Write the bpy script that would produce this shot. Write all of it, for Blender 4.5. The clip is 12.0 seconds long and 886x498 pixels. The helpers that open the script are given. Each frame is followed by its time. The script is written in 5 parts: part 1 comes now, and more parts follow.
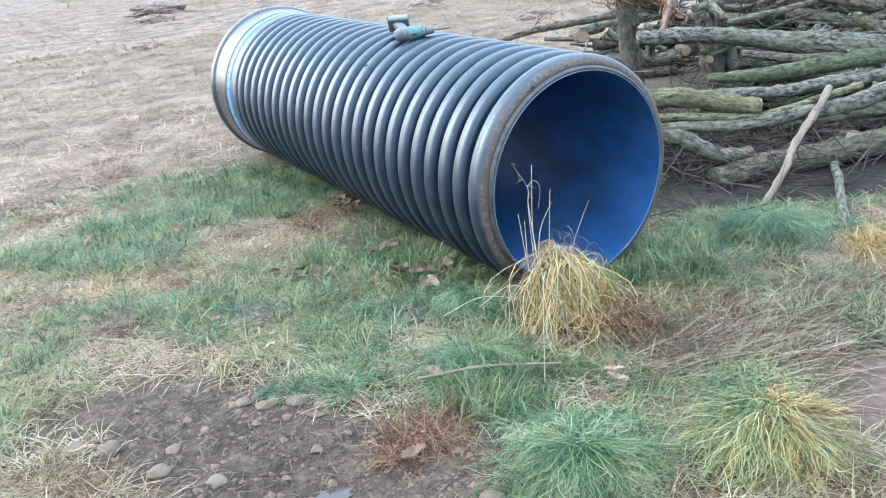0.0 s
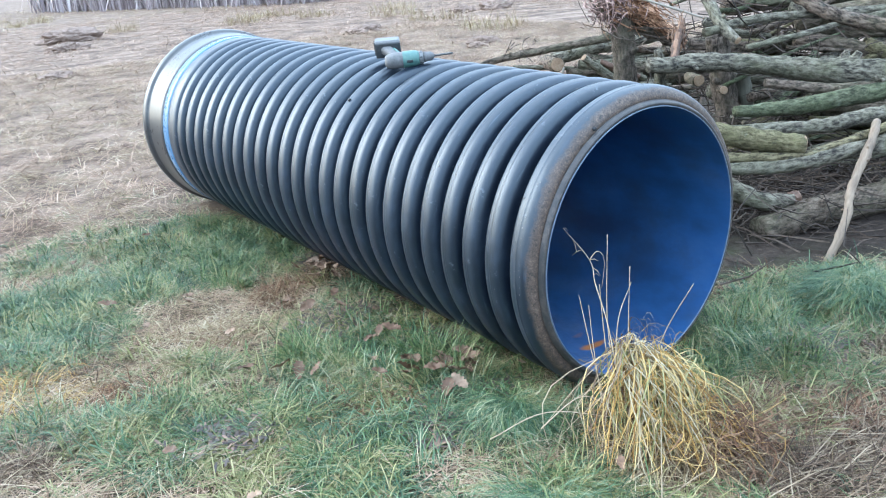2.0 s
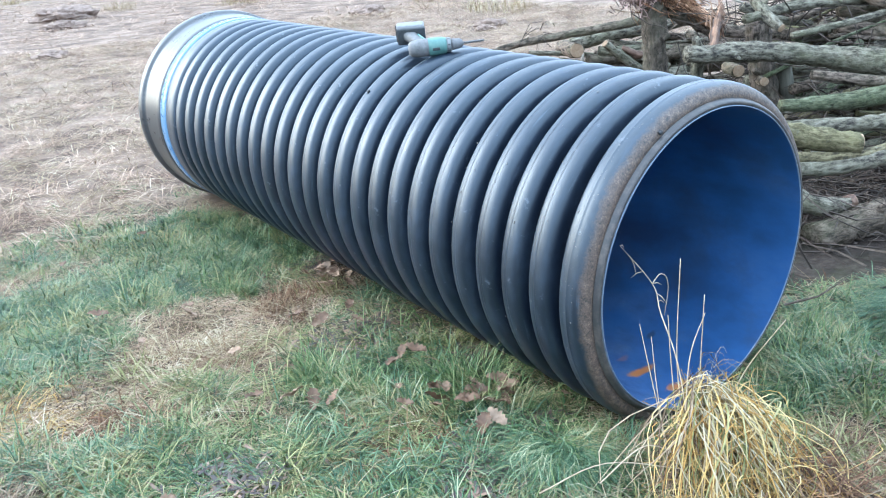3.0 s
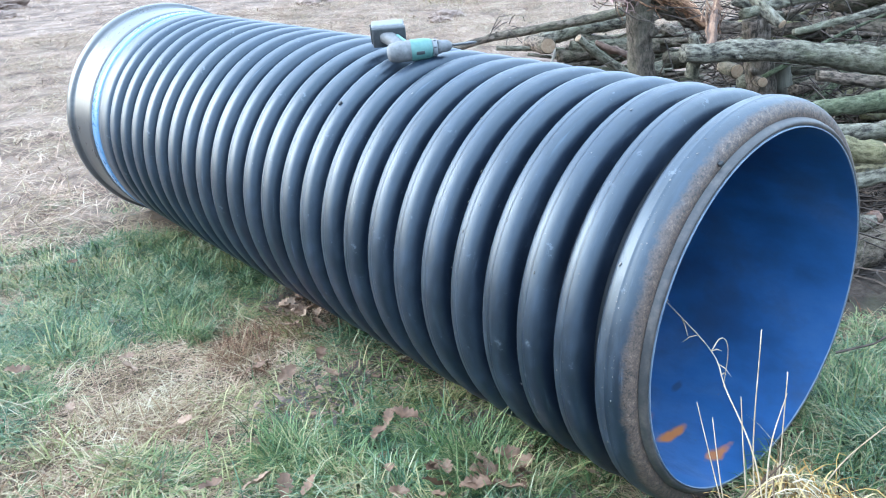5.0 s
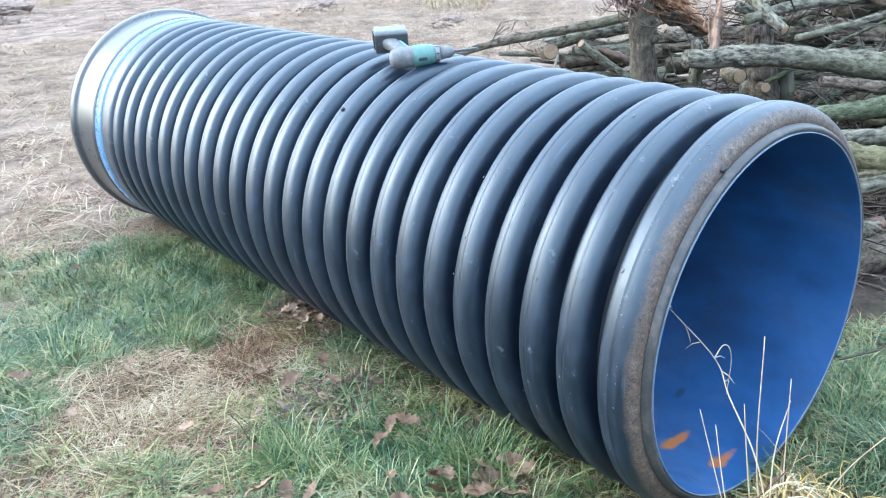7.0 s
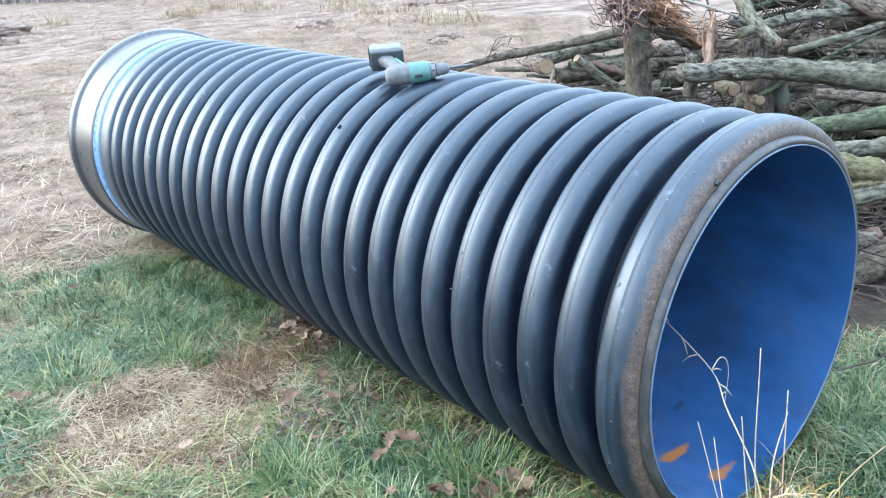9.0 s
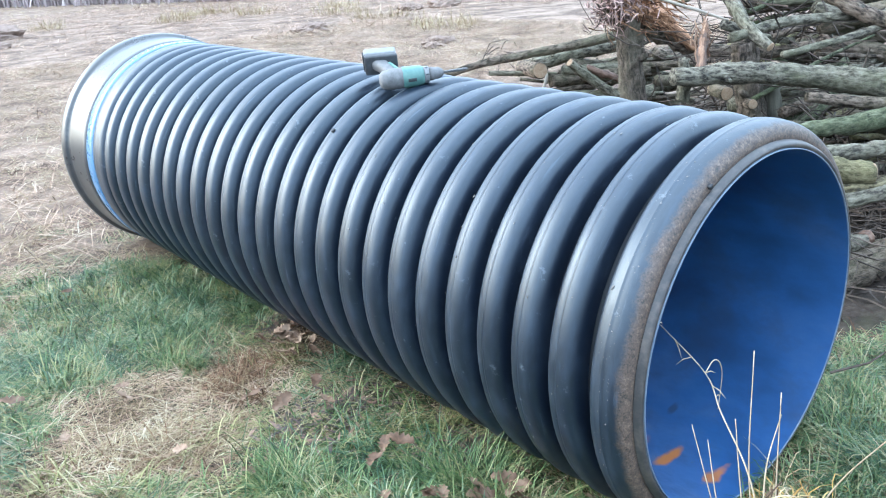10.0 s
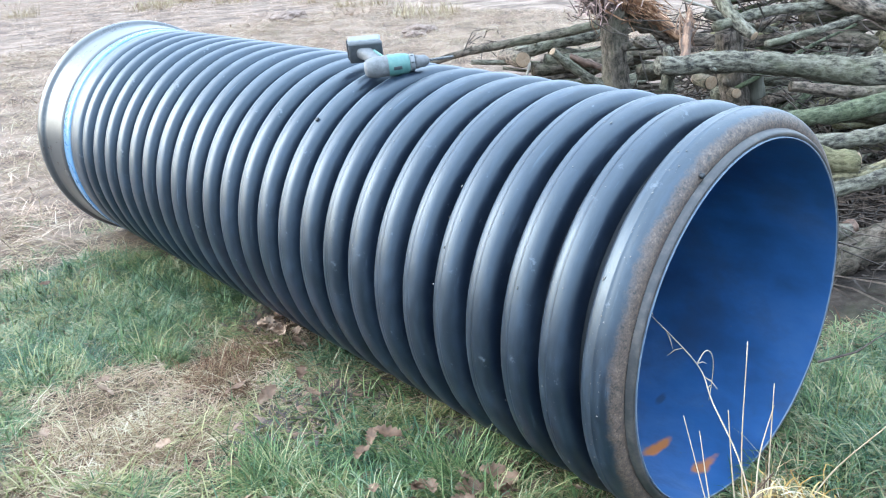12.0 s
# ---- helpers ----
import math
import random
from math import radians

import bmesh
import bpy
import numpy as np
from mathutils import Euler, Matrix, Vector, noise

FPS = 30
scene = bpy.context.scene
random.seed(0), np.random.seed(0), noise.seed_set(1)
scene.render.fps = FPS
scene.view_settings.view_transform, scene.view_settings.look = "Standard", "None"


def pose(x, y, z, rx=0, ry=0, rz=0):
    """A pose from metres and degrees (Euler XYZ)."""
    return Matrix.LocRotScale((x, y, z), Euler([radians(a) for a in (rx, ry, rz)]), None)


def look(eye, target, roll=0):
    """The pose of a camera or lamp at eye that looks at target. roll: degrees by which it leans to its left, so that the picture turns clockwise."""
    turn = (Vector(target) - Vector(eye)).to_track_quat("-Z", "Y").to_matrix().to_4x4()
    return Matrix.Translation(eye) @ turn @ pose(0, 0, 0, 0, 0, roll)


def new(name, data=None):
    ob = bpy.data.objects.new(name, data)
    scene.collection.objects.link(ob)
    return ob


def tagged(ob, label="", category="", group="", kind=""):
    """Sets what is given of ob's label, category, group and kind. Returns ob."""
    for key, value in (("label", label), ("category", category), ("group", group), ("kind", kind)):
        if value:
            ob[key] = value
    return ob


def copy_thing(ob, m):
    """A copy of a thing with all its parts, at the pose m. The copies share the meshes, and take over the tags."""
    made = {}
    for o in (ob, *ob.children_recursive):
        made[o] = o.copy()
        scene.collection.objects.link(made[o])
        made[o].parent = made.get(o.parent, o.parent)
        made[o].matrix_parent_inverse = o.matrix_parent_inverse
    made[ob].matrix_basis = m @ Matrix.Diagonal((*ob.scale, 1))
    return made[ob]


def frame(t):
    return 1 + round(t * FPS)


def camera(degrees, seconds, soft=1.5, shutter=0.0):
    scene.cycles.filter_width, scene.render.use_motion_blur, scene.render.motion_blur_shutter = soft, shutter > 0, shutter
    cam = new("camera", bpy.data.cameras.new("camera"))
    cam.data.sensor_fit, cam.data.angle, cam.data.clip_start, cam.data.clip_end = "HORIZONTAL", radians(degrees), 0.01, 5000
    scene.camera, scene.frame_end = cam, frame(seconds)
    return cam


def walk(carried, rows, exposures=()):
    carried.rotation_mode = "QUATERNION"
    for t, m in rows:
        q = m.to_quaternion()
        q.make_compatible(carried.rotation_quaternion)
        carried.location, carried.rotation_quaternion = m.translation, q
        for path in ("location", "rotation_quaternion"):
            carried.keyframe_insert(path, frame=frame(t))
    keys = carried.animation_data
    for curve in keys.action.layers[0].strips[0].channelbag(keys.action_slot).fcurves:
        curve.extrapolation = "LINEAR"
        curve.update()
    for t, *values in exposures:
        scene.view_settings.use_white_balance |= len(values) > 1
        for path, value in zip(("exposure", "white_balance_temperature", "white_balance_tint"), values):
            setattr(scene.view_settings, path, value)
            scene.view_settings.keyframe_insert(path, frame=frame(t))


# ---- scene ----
cam = camera(55.49, 12.0, soft=1.1)
# seconds, eye, turn in degrees
ROWS = [
    (0, -1.9714, -2.3527, 1.2639, 69.462, 4.981, -31.687),
    (0.5, -1.9172, -2.2499, 1.2551, 70.840, 6.404, -31.180),
    (1, -1.8138, -1.9895, 1.2016, 71.455, 5.331, -30.854),
    (1.5, -1.8124, -1.7860, 1.1835, 71.088, 4.217, -33.408),
    (2, -1.8182, -1.5411, 1.1975, 70.903, 4.448, -36.877),
    (2.5, -1.7782, -1.3980, 1.1905, 70.258, 3.739, -36.303),
    (4.5, -1.5529, -0.8200, 1.1872, 68.674, 4.165, -40.177),
    (5, -1.5389, -0.8218, 1.1817, 68.810, 3.482, -40.444),
    (5.5, -1.5374, -0.8254, 1.1890, 68.622, 3.371, -40.318),
    (6, -1.5352, -0.8230, 1.1847, 68.812, 3.491, -40.310),
    (6.5, -1.5335, -0.8202, 1.1836, 68.975, 3.468, -40.303),
    (7, -1.5352, -0.8199, 1.1826, 69.169, 3.540, -40.257),
    (9, -1.5360, -0.8284, 1.1862, 70.167, 4.108, -40.527),
    (9.5, -1.5361, -0.8280, 1.1871, 70.185, 4.260, -40.640),
    (10, -1.5381, -0.8299, 1.1865, 70.409, 4.069, -40.951),
    (10.5, -1.5355, -0.8306, 1.1853, 70.331, 4.243, -41.047),
    (11, -1.5360, -0.8285, 1.1864, 70.160, 4.329, -41.394),
    (11.5, -1.5346, -0.8254, 1.1841, 70.278, 4.047, -41.708),
    (12, -1.5346, -0.8007, 1.1809, 69.626, 3.795, -42.265),
]
walk(cam, [(t, pose(x, y, z, rx, ry, rz)) for t, x, y, z, rx, ry, rz in ROWS],
     exposures=[(0.0, 1.72, 5400, 2), (1.0, 1.62, 5400, 2), (2.0, 1.62, 5400, 2), (2.5, 1.76, 5420, 2), (4.5, 1.86, 5220, 2), (7.0, 1.88, 5360, 2), (9.0, 1.88, 5450, 2), (12.0, 1.88, 5450, 2)])

# ---- light ----
SUN = Vector((-0.55, 0.70, 0.46)).normalized()
world = bpy.data.worlds.new("hazy_sky")
scene.world = world
world.use_nodes = True
wn, wl = world.node_tree.nodes, world.node_tree.links
sky = wn.new("ShaderNodeTexSky")
sky.sky_type = "NISHITA"
sky.sun_disc = False
sky.sun_elevation = math.asin(SUN.z)
sky.sun_rotation = math.atan2(SUN.x, SUN.y)
sky.air_density, sky.dust_density, sky.ozone_density = 1.0, 4.0, 1.5
wl.new(sky.outputs[0], wn["Background"].inputs[0])
wn["Background"].inputs[1].default_value = 0.07
haze = wn.new("ShaderNodeBackground")
haze.inputs[0].default_value = (0.85, 0.915, 1.0, 1)
# an overcast dome: the zenith brighter than the horizon
dome = wn.new("ShaderNodeTexCoord")
rise = wn.new("ShaderNodeSeparateXYZ")
wl.new(dome.outputs["Generated"], rise.inputs[0])
lift = wn.new("ShaderNodeMapRange")
lift.inputs["From Min"].default_value, lift.inputs["From Max"].default_value = 0.0, 1.0
lift.inputs["To Min"].default_value, lift.inputs["To Max"].default_value = 0.60, 1.30
wl.new(rise.outputs["Z"], lift.inputs["Value"])
wl.new(lift.outputs[0], haze.inputs[1])
both = wn.new("ShaderNodeAddShader")
wl.new(wn["Background"].outputs[0], both.inputs[0])
wl.new(haze.outputs[0], both.inputs[1])
wl.new(both.outputs[0], wn["World Output"].inputs[0])
sun = new("sun", bpy.data.lights.new("sun", "SUN"))
sun.data.energy, sun.data.angle, sun.data.color = 0.42, radians(28), (1.0, 0.95, 0.88)
sun.matrix_world = look(SUN * 50, (0, 0, 0))


# ---- materials ----
def material(name, stops, scale=8.0, stretch=(1, 1, 1), rough=(0.6, 0.8), bump=0.3, fine=60.0, metal=0.0,
             island=0.0, piece=0.0, detail=6.0, bump_dist=0.01, spec=0.5, world_space=False, patch=0.0, patch_scale=5.0):
    """Colour from noise at two scales through a ramp; bump and roughness from the same grain."""
    m = bpy.data.materials.new(name)
    m.use_nodes = True
    n, l = m.node_tree.nodes, m.node_tree.links
    b = n["Principled BSDF"]
    geo = n.new("ShaderNodeNewGeometry")
    tex = n.new("ShaderNodeTexCoord")
    mp = n.new("ShaderNodeMapping")
    mp.inputs["Scale"].default_value = stretch
    l.new(geo.outputs["Position"] if world_space else tex.outputs["Object"], mp.inputs["Vector"])
    a, c = n.new("ShaderNodeTexNoise"), n.new("ShaderNodeTexNoise")
    for node, s in ((a, scale), (c, fine)):
        node.inputs["Scale"].default_value, node.inputs["Detail"].default_value = s, detail
        node.inputs["Roughness"].default_value = 0.62
        l.new(mp.outputs[0], node.inputs["Vector"])
    mix = n.new("ShaderNodeMath")
    mix.operation = "MULTIPLY_ADD"
    mix.inputs[1].default_value = 0.45
    l.new(c.outputs["Fac"], mix.inputs[0])
    half = n.new("ShaderNodeMath")
    half.operation = "MULTIPLY"
    half.inputs[1].default_value = 0.55
    l.new(a.outputs["Fac"], half.inputs[0])
    l.new(half.outputs[0], mix.inputs[2])
    fac = mix.outputs[0]
    for amount, source in ((island, geo.outputs["Random Per Island"]), (piece, None)):
        if amount:
            if source is None:
                source = n.new("ShaderNodeObjectInfo").outputs["Random"]
            add = n.new("ShaderNodeMath")
            add.operation = "MULTIPLY_ADD"
            add.inputs[1].default_value = amount
            l.new(source, add.inputs[0])
            shift = n.new("ShaderNodeMath")
            shift.operation = "SUBTRACT"
            shift.inputs[1].default_value = amount / 2
            l.new(fac, shift.inputs[0])
            l.new(shift.outputs[0], add.inputs[2])
            fac = add.outputs[0]
    if patch:
        wide = n.new("ShaderNodeTexNoise")
        wide.inputs["Scale"].default_value, wide.inputs["Detail"].default_value = patch_scale, 2.0
        l.new(mp.outputs[0], wide.inputs["Vector"])
        grow = n.new("ShaderNodeMath")
        grow.operation = "MULTIPLY_ADD"
        grow.inputs[1].default_value = patch
        l.new(wide.outputs["Fac"], grow.inputs[0])
        down = n.new("ShaderNodeMath")
        down.operation = "SUBTRACT"
        down.inputs[1].default_value = patch / 2
        l.new(fac, down.inputs[0])
        l.new(down.outputs[0], grow.inputs[2])
        fac = grow.outputs[0]
    ramp = n.new("ShaderNodeValToRGB")
    ramp.color_ramp.elements.remove(ramp.color_ramp.elements[1])
    for i, (p, col) in enumerate(stops):
        e = ramp.color_ramp.elements[0] if i == 0 else ramp.color_ramp.elements.new(p)
        e.position, e.color = p, (*col, 1)
    l.new(fac, ramp.inputs[0])
    l.new(ramp.outputs[0], b.inputs["Base Color"])
    rr = n.new("ShaderNodeMapRange")
    rr.inputs["From Min"].default_value, rr.inputs["From Max"].default_value = 0.3, 0.7
    rr.inputs["To Min"].default_value, rr.inputs["To Max"].default_value = rough
    l.new(mix.outputs[0], rr.inputs["Value"])
    l.new(rr.outputs[0], b.inputs["Roughness"])
    b.inputs["Metallic"].default_value = metal
    b.inputs["Specular IOR Level"].default_value = spec
    if bump:
        bp = n.new("ShaderNodeBump")
        bp.inputs["Strength"].default_value, bp.inputs["Distance"].default_value = bump, bump_dist
        l.new(mix.outputs[0], bp.inputs["Height"])
        l.new(bp.outputs[0], b.inputs["Normal"])
    return m


PIPE = material("black_plastic", [(0.3, (0.0034, 0.0060, 0.0130)), (0.5, (0.0052, 0.0090, 0.0195)), (0.62, (0.0085, 0.0140, 0.029)), (0.72, (0.018, 0.028, 0.054))],
                scale=3, stretch=(1, 1, 1), rough=(0.32, 0.52), bump=0.4, fine=38, bump_dist=0.004, spec=0.66)
PIPE.node_tree.nodes["Principled BSDF"].inputs["Coat Weight"].default_value = 0.22
PIPE.node_tree.nodes["Principled BSDF"].inputs["Specular Tint"].default_value = (0.72, 0.87, 1.0, 1)
PIPE.node_tree.nodes["Principled BSDF"].inputs["Coat Roughness"].default_value = 0.30
PIPE.node_tree.nodes["Principled BSDF"].inputs["Coat IOR"].default_value = 1.6
CORE = material("groove_plastic", [(0.3, (0.00576, 0.00691, 0.00979)), (0.7, (0.0161, 0.0184, 0.023))], scale=4, rough=(0.4, 0.55), bump=0.1, bump_dist=0.003)
BLUE = material("blue_liner_plastic", [(0.30, (0.019, 0.041, 0.104)), (0.44, (0.024, 0.067, 0.176)), (0.56, (0.031, 0.089, 0.236)), (0.68, (0.050, 0.110, 0.262)), (0.80, (0.103, 0.146, 0.248))],
                scale=2.6, stretch=(1, 0.55, 1), rough=(0.30, 0.46), bump=0.12, fine=11, bump_dist=0.006, spec=0.5, patch=0.5, patch_scale=3.5)


def scuff(m, stretch, lo, hi, colour, amount, scale=1.0):
    """Streaks of dry dust and scrapes over a plastic."""
    n, l = m.node_tree.nodes, m.node_tree.links
    b = n["Principled BSDF"]
    tex, mp, ns = n.new("ShaderNodeTexCoord"), n.new("ShaderNodeMapping"), n.new("ShaderNodeTexNoise")
    mp.inputs["Scale"].default_value = stretch
    ns.inputs["Scale"].default_value, ns.inputs["Detail"].default_value, ns.inputs["Roughness"].default_value = scale, 7, 0.7
    l.new(tex.outputs["Object"], mp.inputs["Vector"])
    l.new(mp.outputs[0], ns.inputs["Vector"])
    mr = n.new("ShaderNodeMapRange")
    mr.inputs["From Min"].default_value, mr.inputs["From Max"].default_value, mr.inputs["To Max"].default_value = lo, hi, amount
    l.new(ns.outputs["Fac"], mr.inputs["Value"])
    mix = n.new("ShaderNodeMix")
    mix.data_type = "RGBA"
    l.new(mr.outputs[0], mix.inputs[0])
    l.new(b.inputs["Base Color"].links[0].from_socket, mix.inputs[6])
    mix.inputs[7].default_value = (*colour, 1)
    l.new(mix.outputs[2], b.inputs["Base Color"])
    add = n.new("ShaderNodeMath")
    add.operation = "MULTIPLY_ADD"
    add.inputs[1].default_value = 0.4
    l.new(mr.outputs[0], add.inputs[0])
    l.new(b.inputs["Roughness"].links[0].from_socket, add.inputs[2])
    l.new(add.outputs[0], b.inputs["Roughness"])


scuff(PIPE, (5, 60, 5), 0.60, 0.70, (0.12, 0.15, 0.20), 0.34)
scuff(PIPE, (3, 16, 3), 0.48, 0.68, (0.045, 0.062, 0.095), 0.32, 3)
scuff(PIPE, (1, 1, 1), 0.64, 0.69, (0.16, 0.18, 0.21), 0.45, 26)


def mud_band(m):
    """Dry mud smeared over the shoulder of the cut end, ragged, thin and thick by turns."""
    n, l = m.node_tree.nodes, m.node_tree.links
    b = n["Principled BSDF"]
    tex, sep = n.new("ShaderNodeTexCoord"), n.new("ShaderNodeSeparateXYZ")
    l.new(tex.outputs["Object"], sep.inputs[0])
    shades = []
    for scale, detail in ((7, 3), (70, 7), (240, 4)):
        ns = n.new("ShaderNodeTexNoise")
        ns.inputs["Scale"].default_value, ns.inputs["Detail"].default_value, ns.inputs["Roughness"].default_value = scale, detail, 0.65
        l.new(tex.outputs["Object"], ns.inputs["Vector"])
        shades.append(ns.outputs["Fac"])

    def add(source, factor, other):
        k = n.new("ShaderNodeMath")
        k.operation = "MULTIPLY_ADD"
        k.inputs[1].default_value = factor
        l.new(source, k.inputs[0])
        l.new(other, k.inputs[2])
        return k.outputs[0]

    edge = add(shades[0], 0.030, add(shades[1], 0.030, sep.outputs["Y"]))
    mr = n.new("ShaderNodeMapRange")
    mr.inputs["From Min"].default_value, mr.inputs["From Max"].default_value, mr.inputs["To Max"].default_value = 0.062, 0.050, 0.95
    l.new(edge, mr.inputs["Value"])
    ramp = n.new("ShaderNodeValToRGB")
    for p, col in ((0.38, (0.020, 0.015, 0.012)), (0.46, (0.070, 0.045, 0.032)), (0.55, (0.115, 0.076, 0.053)), (0.68, (0.24, 0.175, 0.13))):
        e = ramp.color_ramp.elements.new(p)
        e.color = (*col, 1)
    ramp.color_ramp.elements.remove(ramp.color_ramp.elements[0])
    l.new(add(shades[2], 0.5, add(shades[1], 0.5, n.new("ShaderNodeValue").outputs[0])), ramp.inputs[0])
    n["Value"].outputs[0].default_value = 0.0
    mix = n.new("ShaderNodeMix")
    mix.data_type = "RGBA"
    l.new(mr.outputs[0], mix.inputs[0])
    l.new(b.inputs["Base Color"].links[0].from_socket, mix.inputs[6])
    l.new(ramp.outputs[0], mix.inputs[7])
    l.new(mix.outputs[2], b.inputs["Base Color"])
    l.new(add(mr.outputs[0], 0.28, b.inputs["Roughness"].links[0].from_socket), b.inputs["Roughness"])
    bp = n.new("ShaderNodeBump")
    bp.inputs["Distance"].default_value = 0.003
    l.new(mr.outputs[0], bp.inputs["Strength"])
    l.new(shades[1], bp.inputs["Height"])
    l.new(b.inputs["Normal"].links[0].from_socket, bp.inputs["Normal"])
    l.new(bp.outputs[0], b.inputs["Normal"])


ENDRIB = PIPE.copy()
ENDRIB.name = "muddy_black_plastic"
mud_band(ENDRIB)
scuff(BLUE, (1, 0.6, 1), 0.52, 0.74, (0.035, 0.055, 0.095), 0.55, 6)
scuff(BLUE, (1, 1, 1), 0.66, 0.72, (0.10, 0.11, 0.13), 0.5, 38)


def stain(m, spots, colour):
    """Dried clay on the liner: (x, y, z, reach) in the pipe's own space, ragged by noise."""
    n, l = m.node_tree.nodes, m.node_tree.links
    b = n["Principled BSDF"]
    tex = n.new("ShaderNodeTexCoord")
    ns = n.new("ShaderNodeTexNoise")
    ns.inputs["Scale"].default_value, ns.inputs["Detail"].default_value = 16, 6
    l.new(tex.outputs["Object"], ns.inputs["Vector"])
    last = b.inputs["Base Color"].links[0].from_socket
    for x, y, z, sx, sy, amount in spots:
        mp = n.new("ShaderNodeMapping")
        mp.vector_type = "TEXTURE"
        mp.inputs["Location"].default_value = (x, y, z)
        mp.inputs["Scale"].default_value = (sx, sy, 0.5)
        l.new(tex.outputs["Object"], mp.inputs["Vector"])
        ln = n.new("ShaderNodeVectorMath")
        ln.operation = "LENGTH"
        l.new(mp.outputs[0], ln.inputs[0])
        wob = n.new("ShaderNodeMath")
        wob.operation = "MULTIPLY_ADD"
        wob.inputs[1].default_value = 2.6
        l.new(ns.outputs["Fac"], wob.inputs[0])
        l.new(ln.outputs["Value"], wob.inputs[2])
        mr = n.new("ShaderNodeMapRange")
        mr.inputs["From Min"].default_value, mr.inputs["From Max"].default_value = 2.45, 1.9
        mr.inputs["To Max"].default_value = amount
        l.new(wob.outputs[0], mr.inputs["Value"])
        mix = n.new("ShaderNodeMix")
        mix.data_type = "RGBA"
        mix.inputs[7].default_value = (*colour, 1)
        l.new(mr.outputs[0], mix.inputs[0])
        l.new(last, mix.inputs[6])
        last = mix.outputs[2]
    l.new(last, b.inputs["Base Color"])


stain(BLUE, ((0.0, 0.195, -0.39, 0.055, 0.018, 0.95), (0.0, 0.076, -0.39, 0.05, 0.017, 0.9), (0.0, 0.285, -0.39, 0.03, 0.015, 0.3)), (0.42, 0.16, 0.04))
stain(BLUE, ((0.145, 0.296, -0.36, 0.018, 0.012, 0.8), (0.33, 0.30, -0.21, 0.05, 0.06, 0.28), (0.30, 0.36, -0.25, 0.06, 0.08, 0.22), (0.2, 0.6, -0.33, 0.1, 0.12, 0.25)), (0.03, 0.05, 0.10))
BAND = material("pale_blue_seal", [(0.3, (0.0518, 0.133, 0.271)), (0.7, (0.121, 0.226, 0.37))], scale=6, rough=(0.22, 0.34), bump=0.05)
LIP = material("pale_liner_edge", [(0.3, (0.072, 0.108, 0.18)), (0.7, (0.187, 0.223, 0.274))], scale=20, rough=(0.55, 0.75), bump=0.1, bump_dist=0.002)
TEAL = material("teal_plastic", [(0.3, (0.045, 0.128, 0.122)), (0.7, (0.12, 0.215, 0.195))], scale=20, rough=(0.35, 0.5), bump=0.1, bump_dist=0.001)
DARKGREY = material("charcoal_rubber", [(0.3, (0.0216, 0.0252, 0.0288)), (0.7, (0.0612, 0.0648, 0.072))], scale=30, rough=(0.5, 0.7), bump=0.2, bump_dist=0.001)
MIDGREY = material("mid_grey_rubber", [(0.3, (0.075, 0.076, 0.080)), (0.7, (0.17, 0.17, 0.175))], scale=30, rough=(0.5, 0.7), bump=0.2, bump_dist=0.001)
PALEGREY = material("pale_grey_plastic", [(0.3, (0.24, 0.25, 0.26)), (0.7, (0.40, 0.41, 0.42))], scale=25, rough=(0.35, 0.55), bump=0.1, bump_dist=0.001)
GREYP = material("grey_plastic", [(0.3, (0.115, 0.122, 0.13)), (0.7, (0.216, 0.223, 0.23))], scale=25, rough=(0.4, 0.6), bump=0.1, bump_dist=0.001)
STEEL = material("worn_steel", [(0.3, (0.113, 0.113, 0.117)), (0.7, (0.225, 0.225, 0.225))], scale=30, rough=(0.25, 0.45), bump=0.05, metal=1.0)


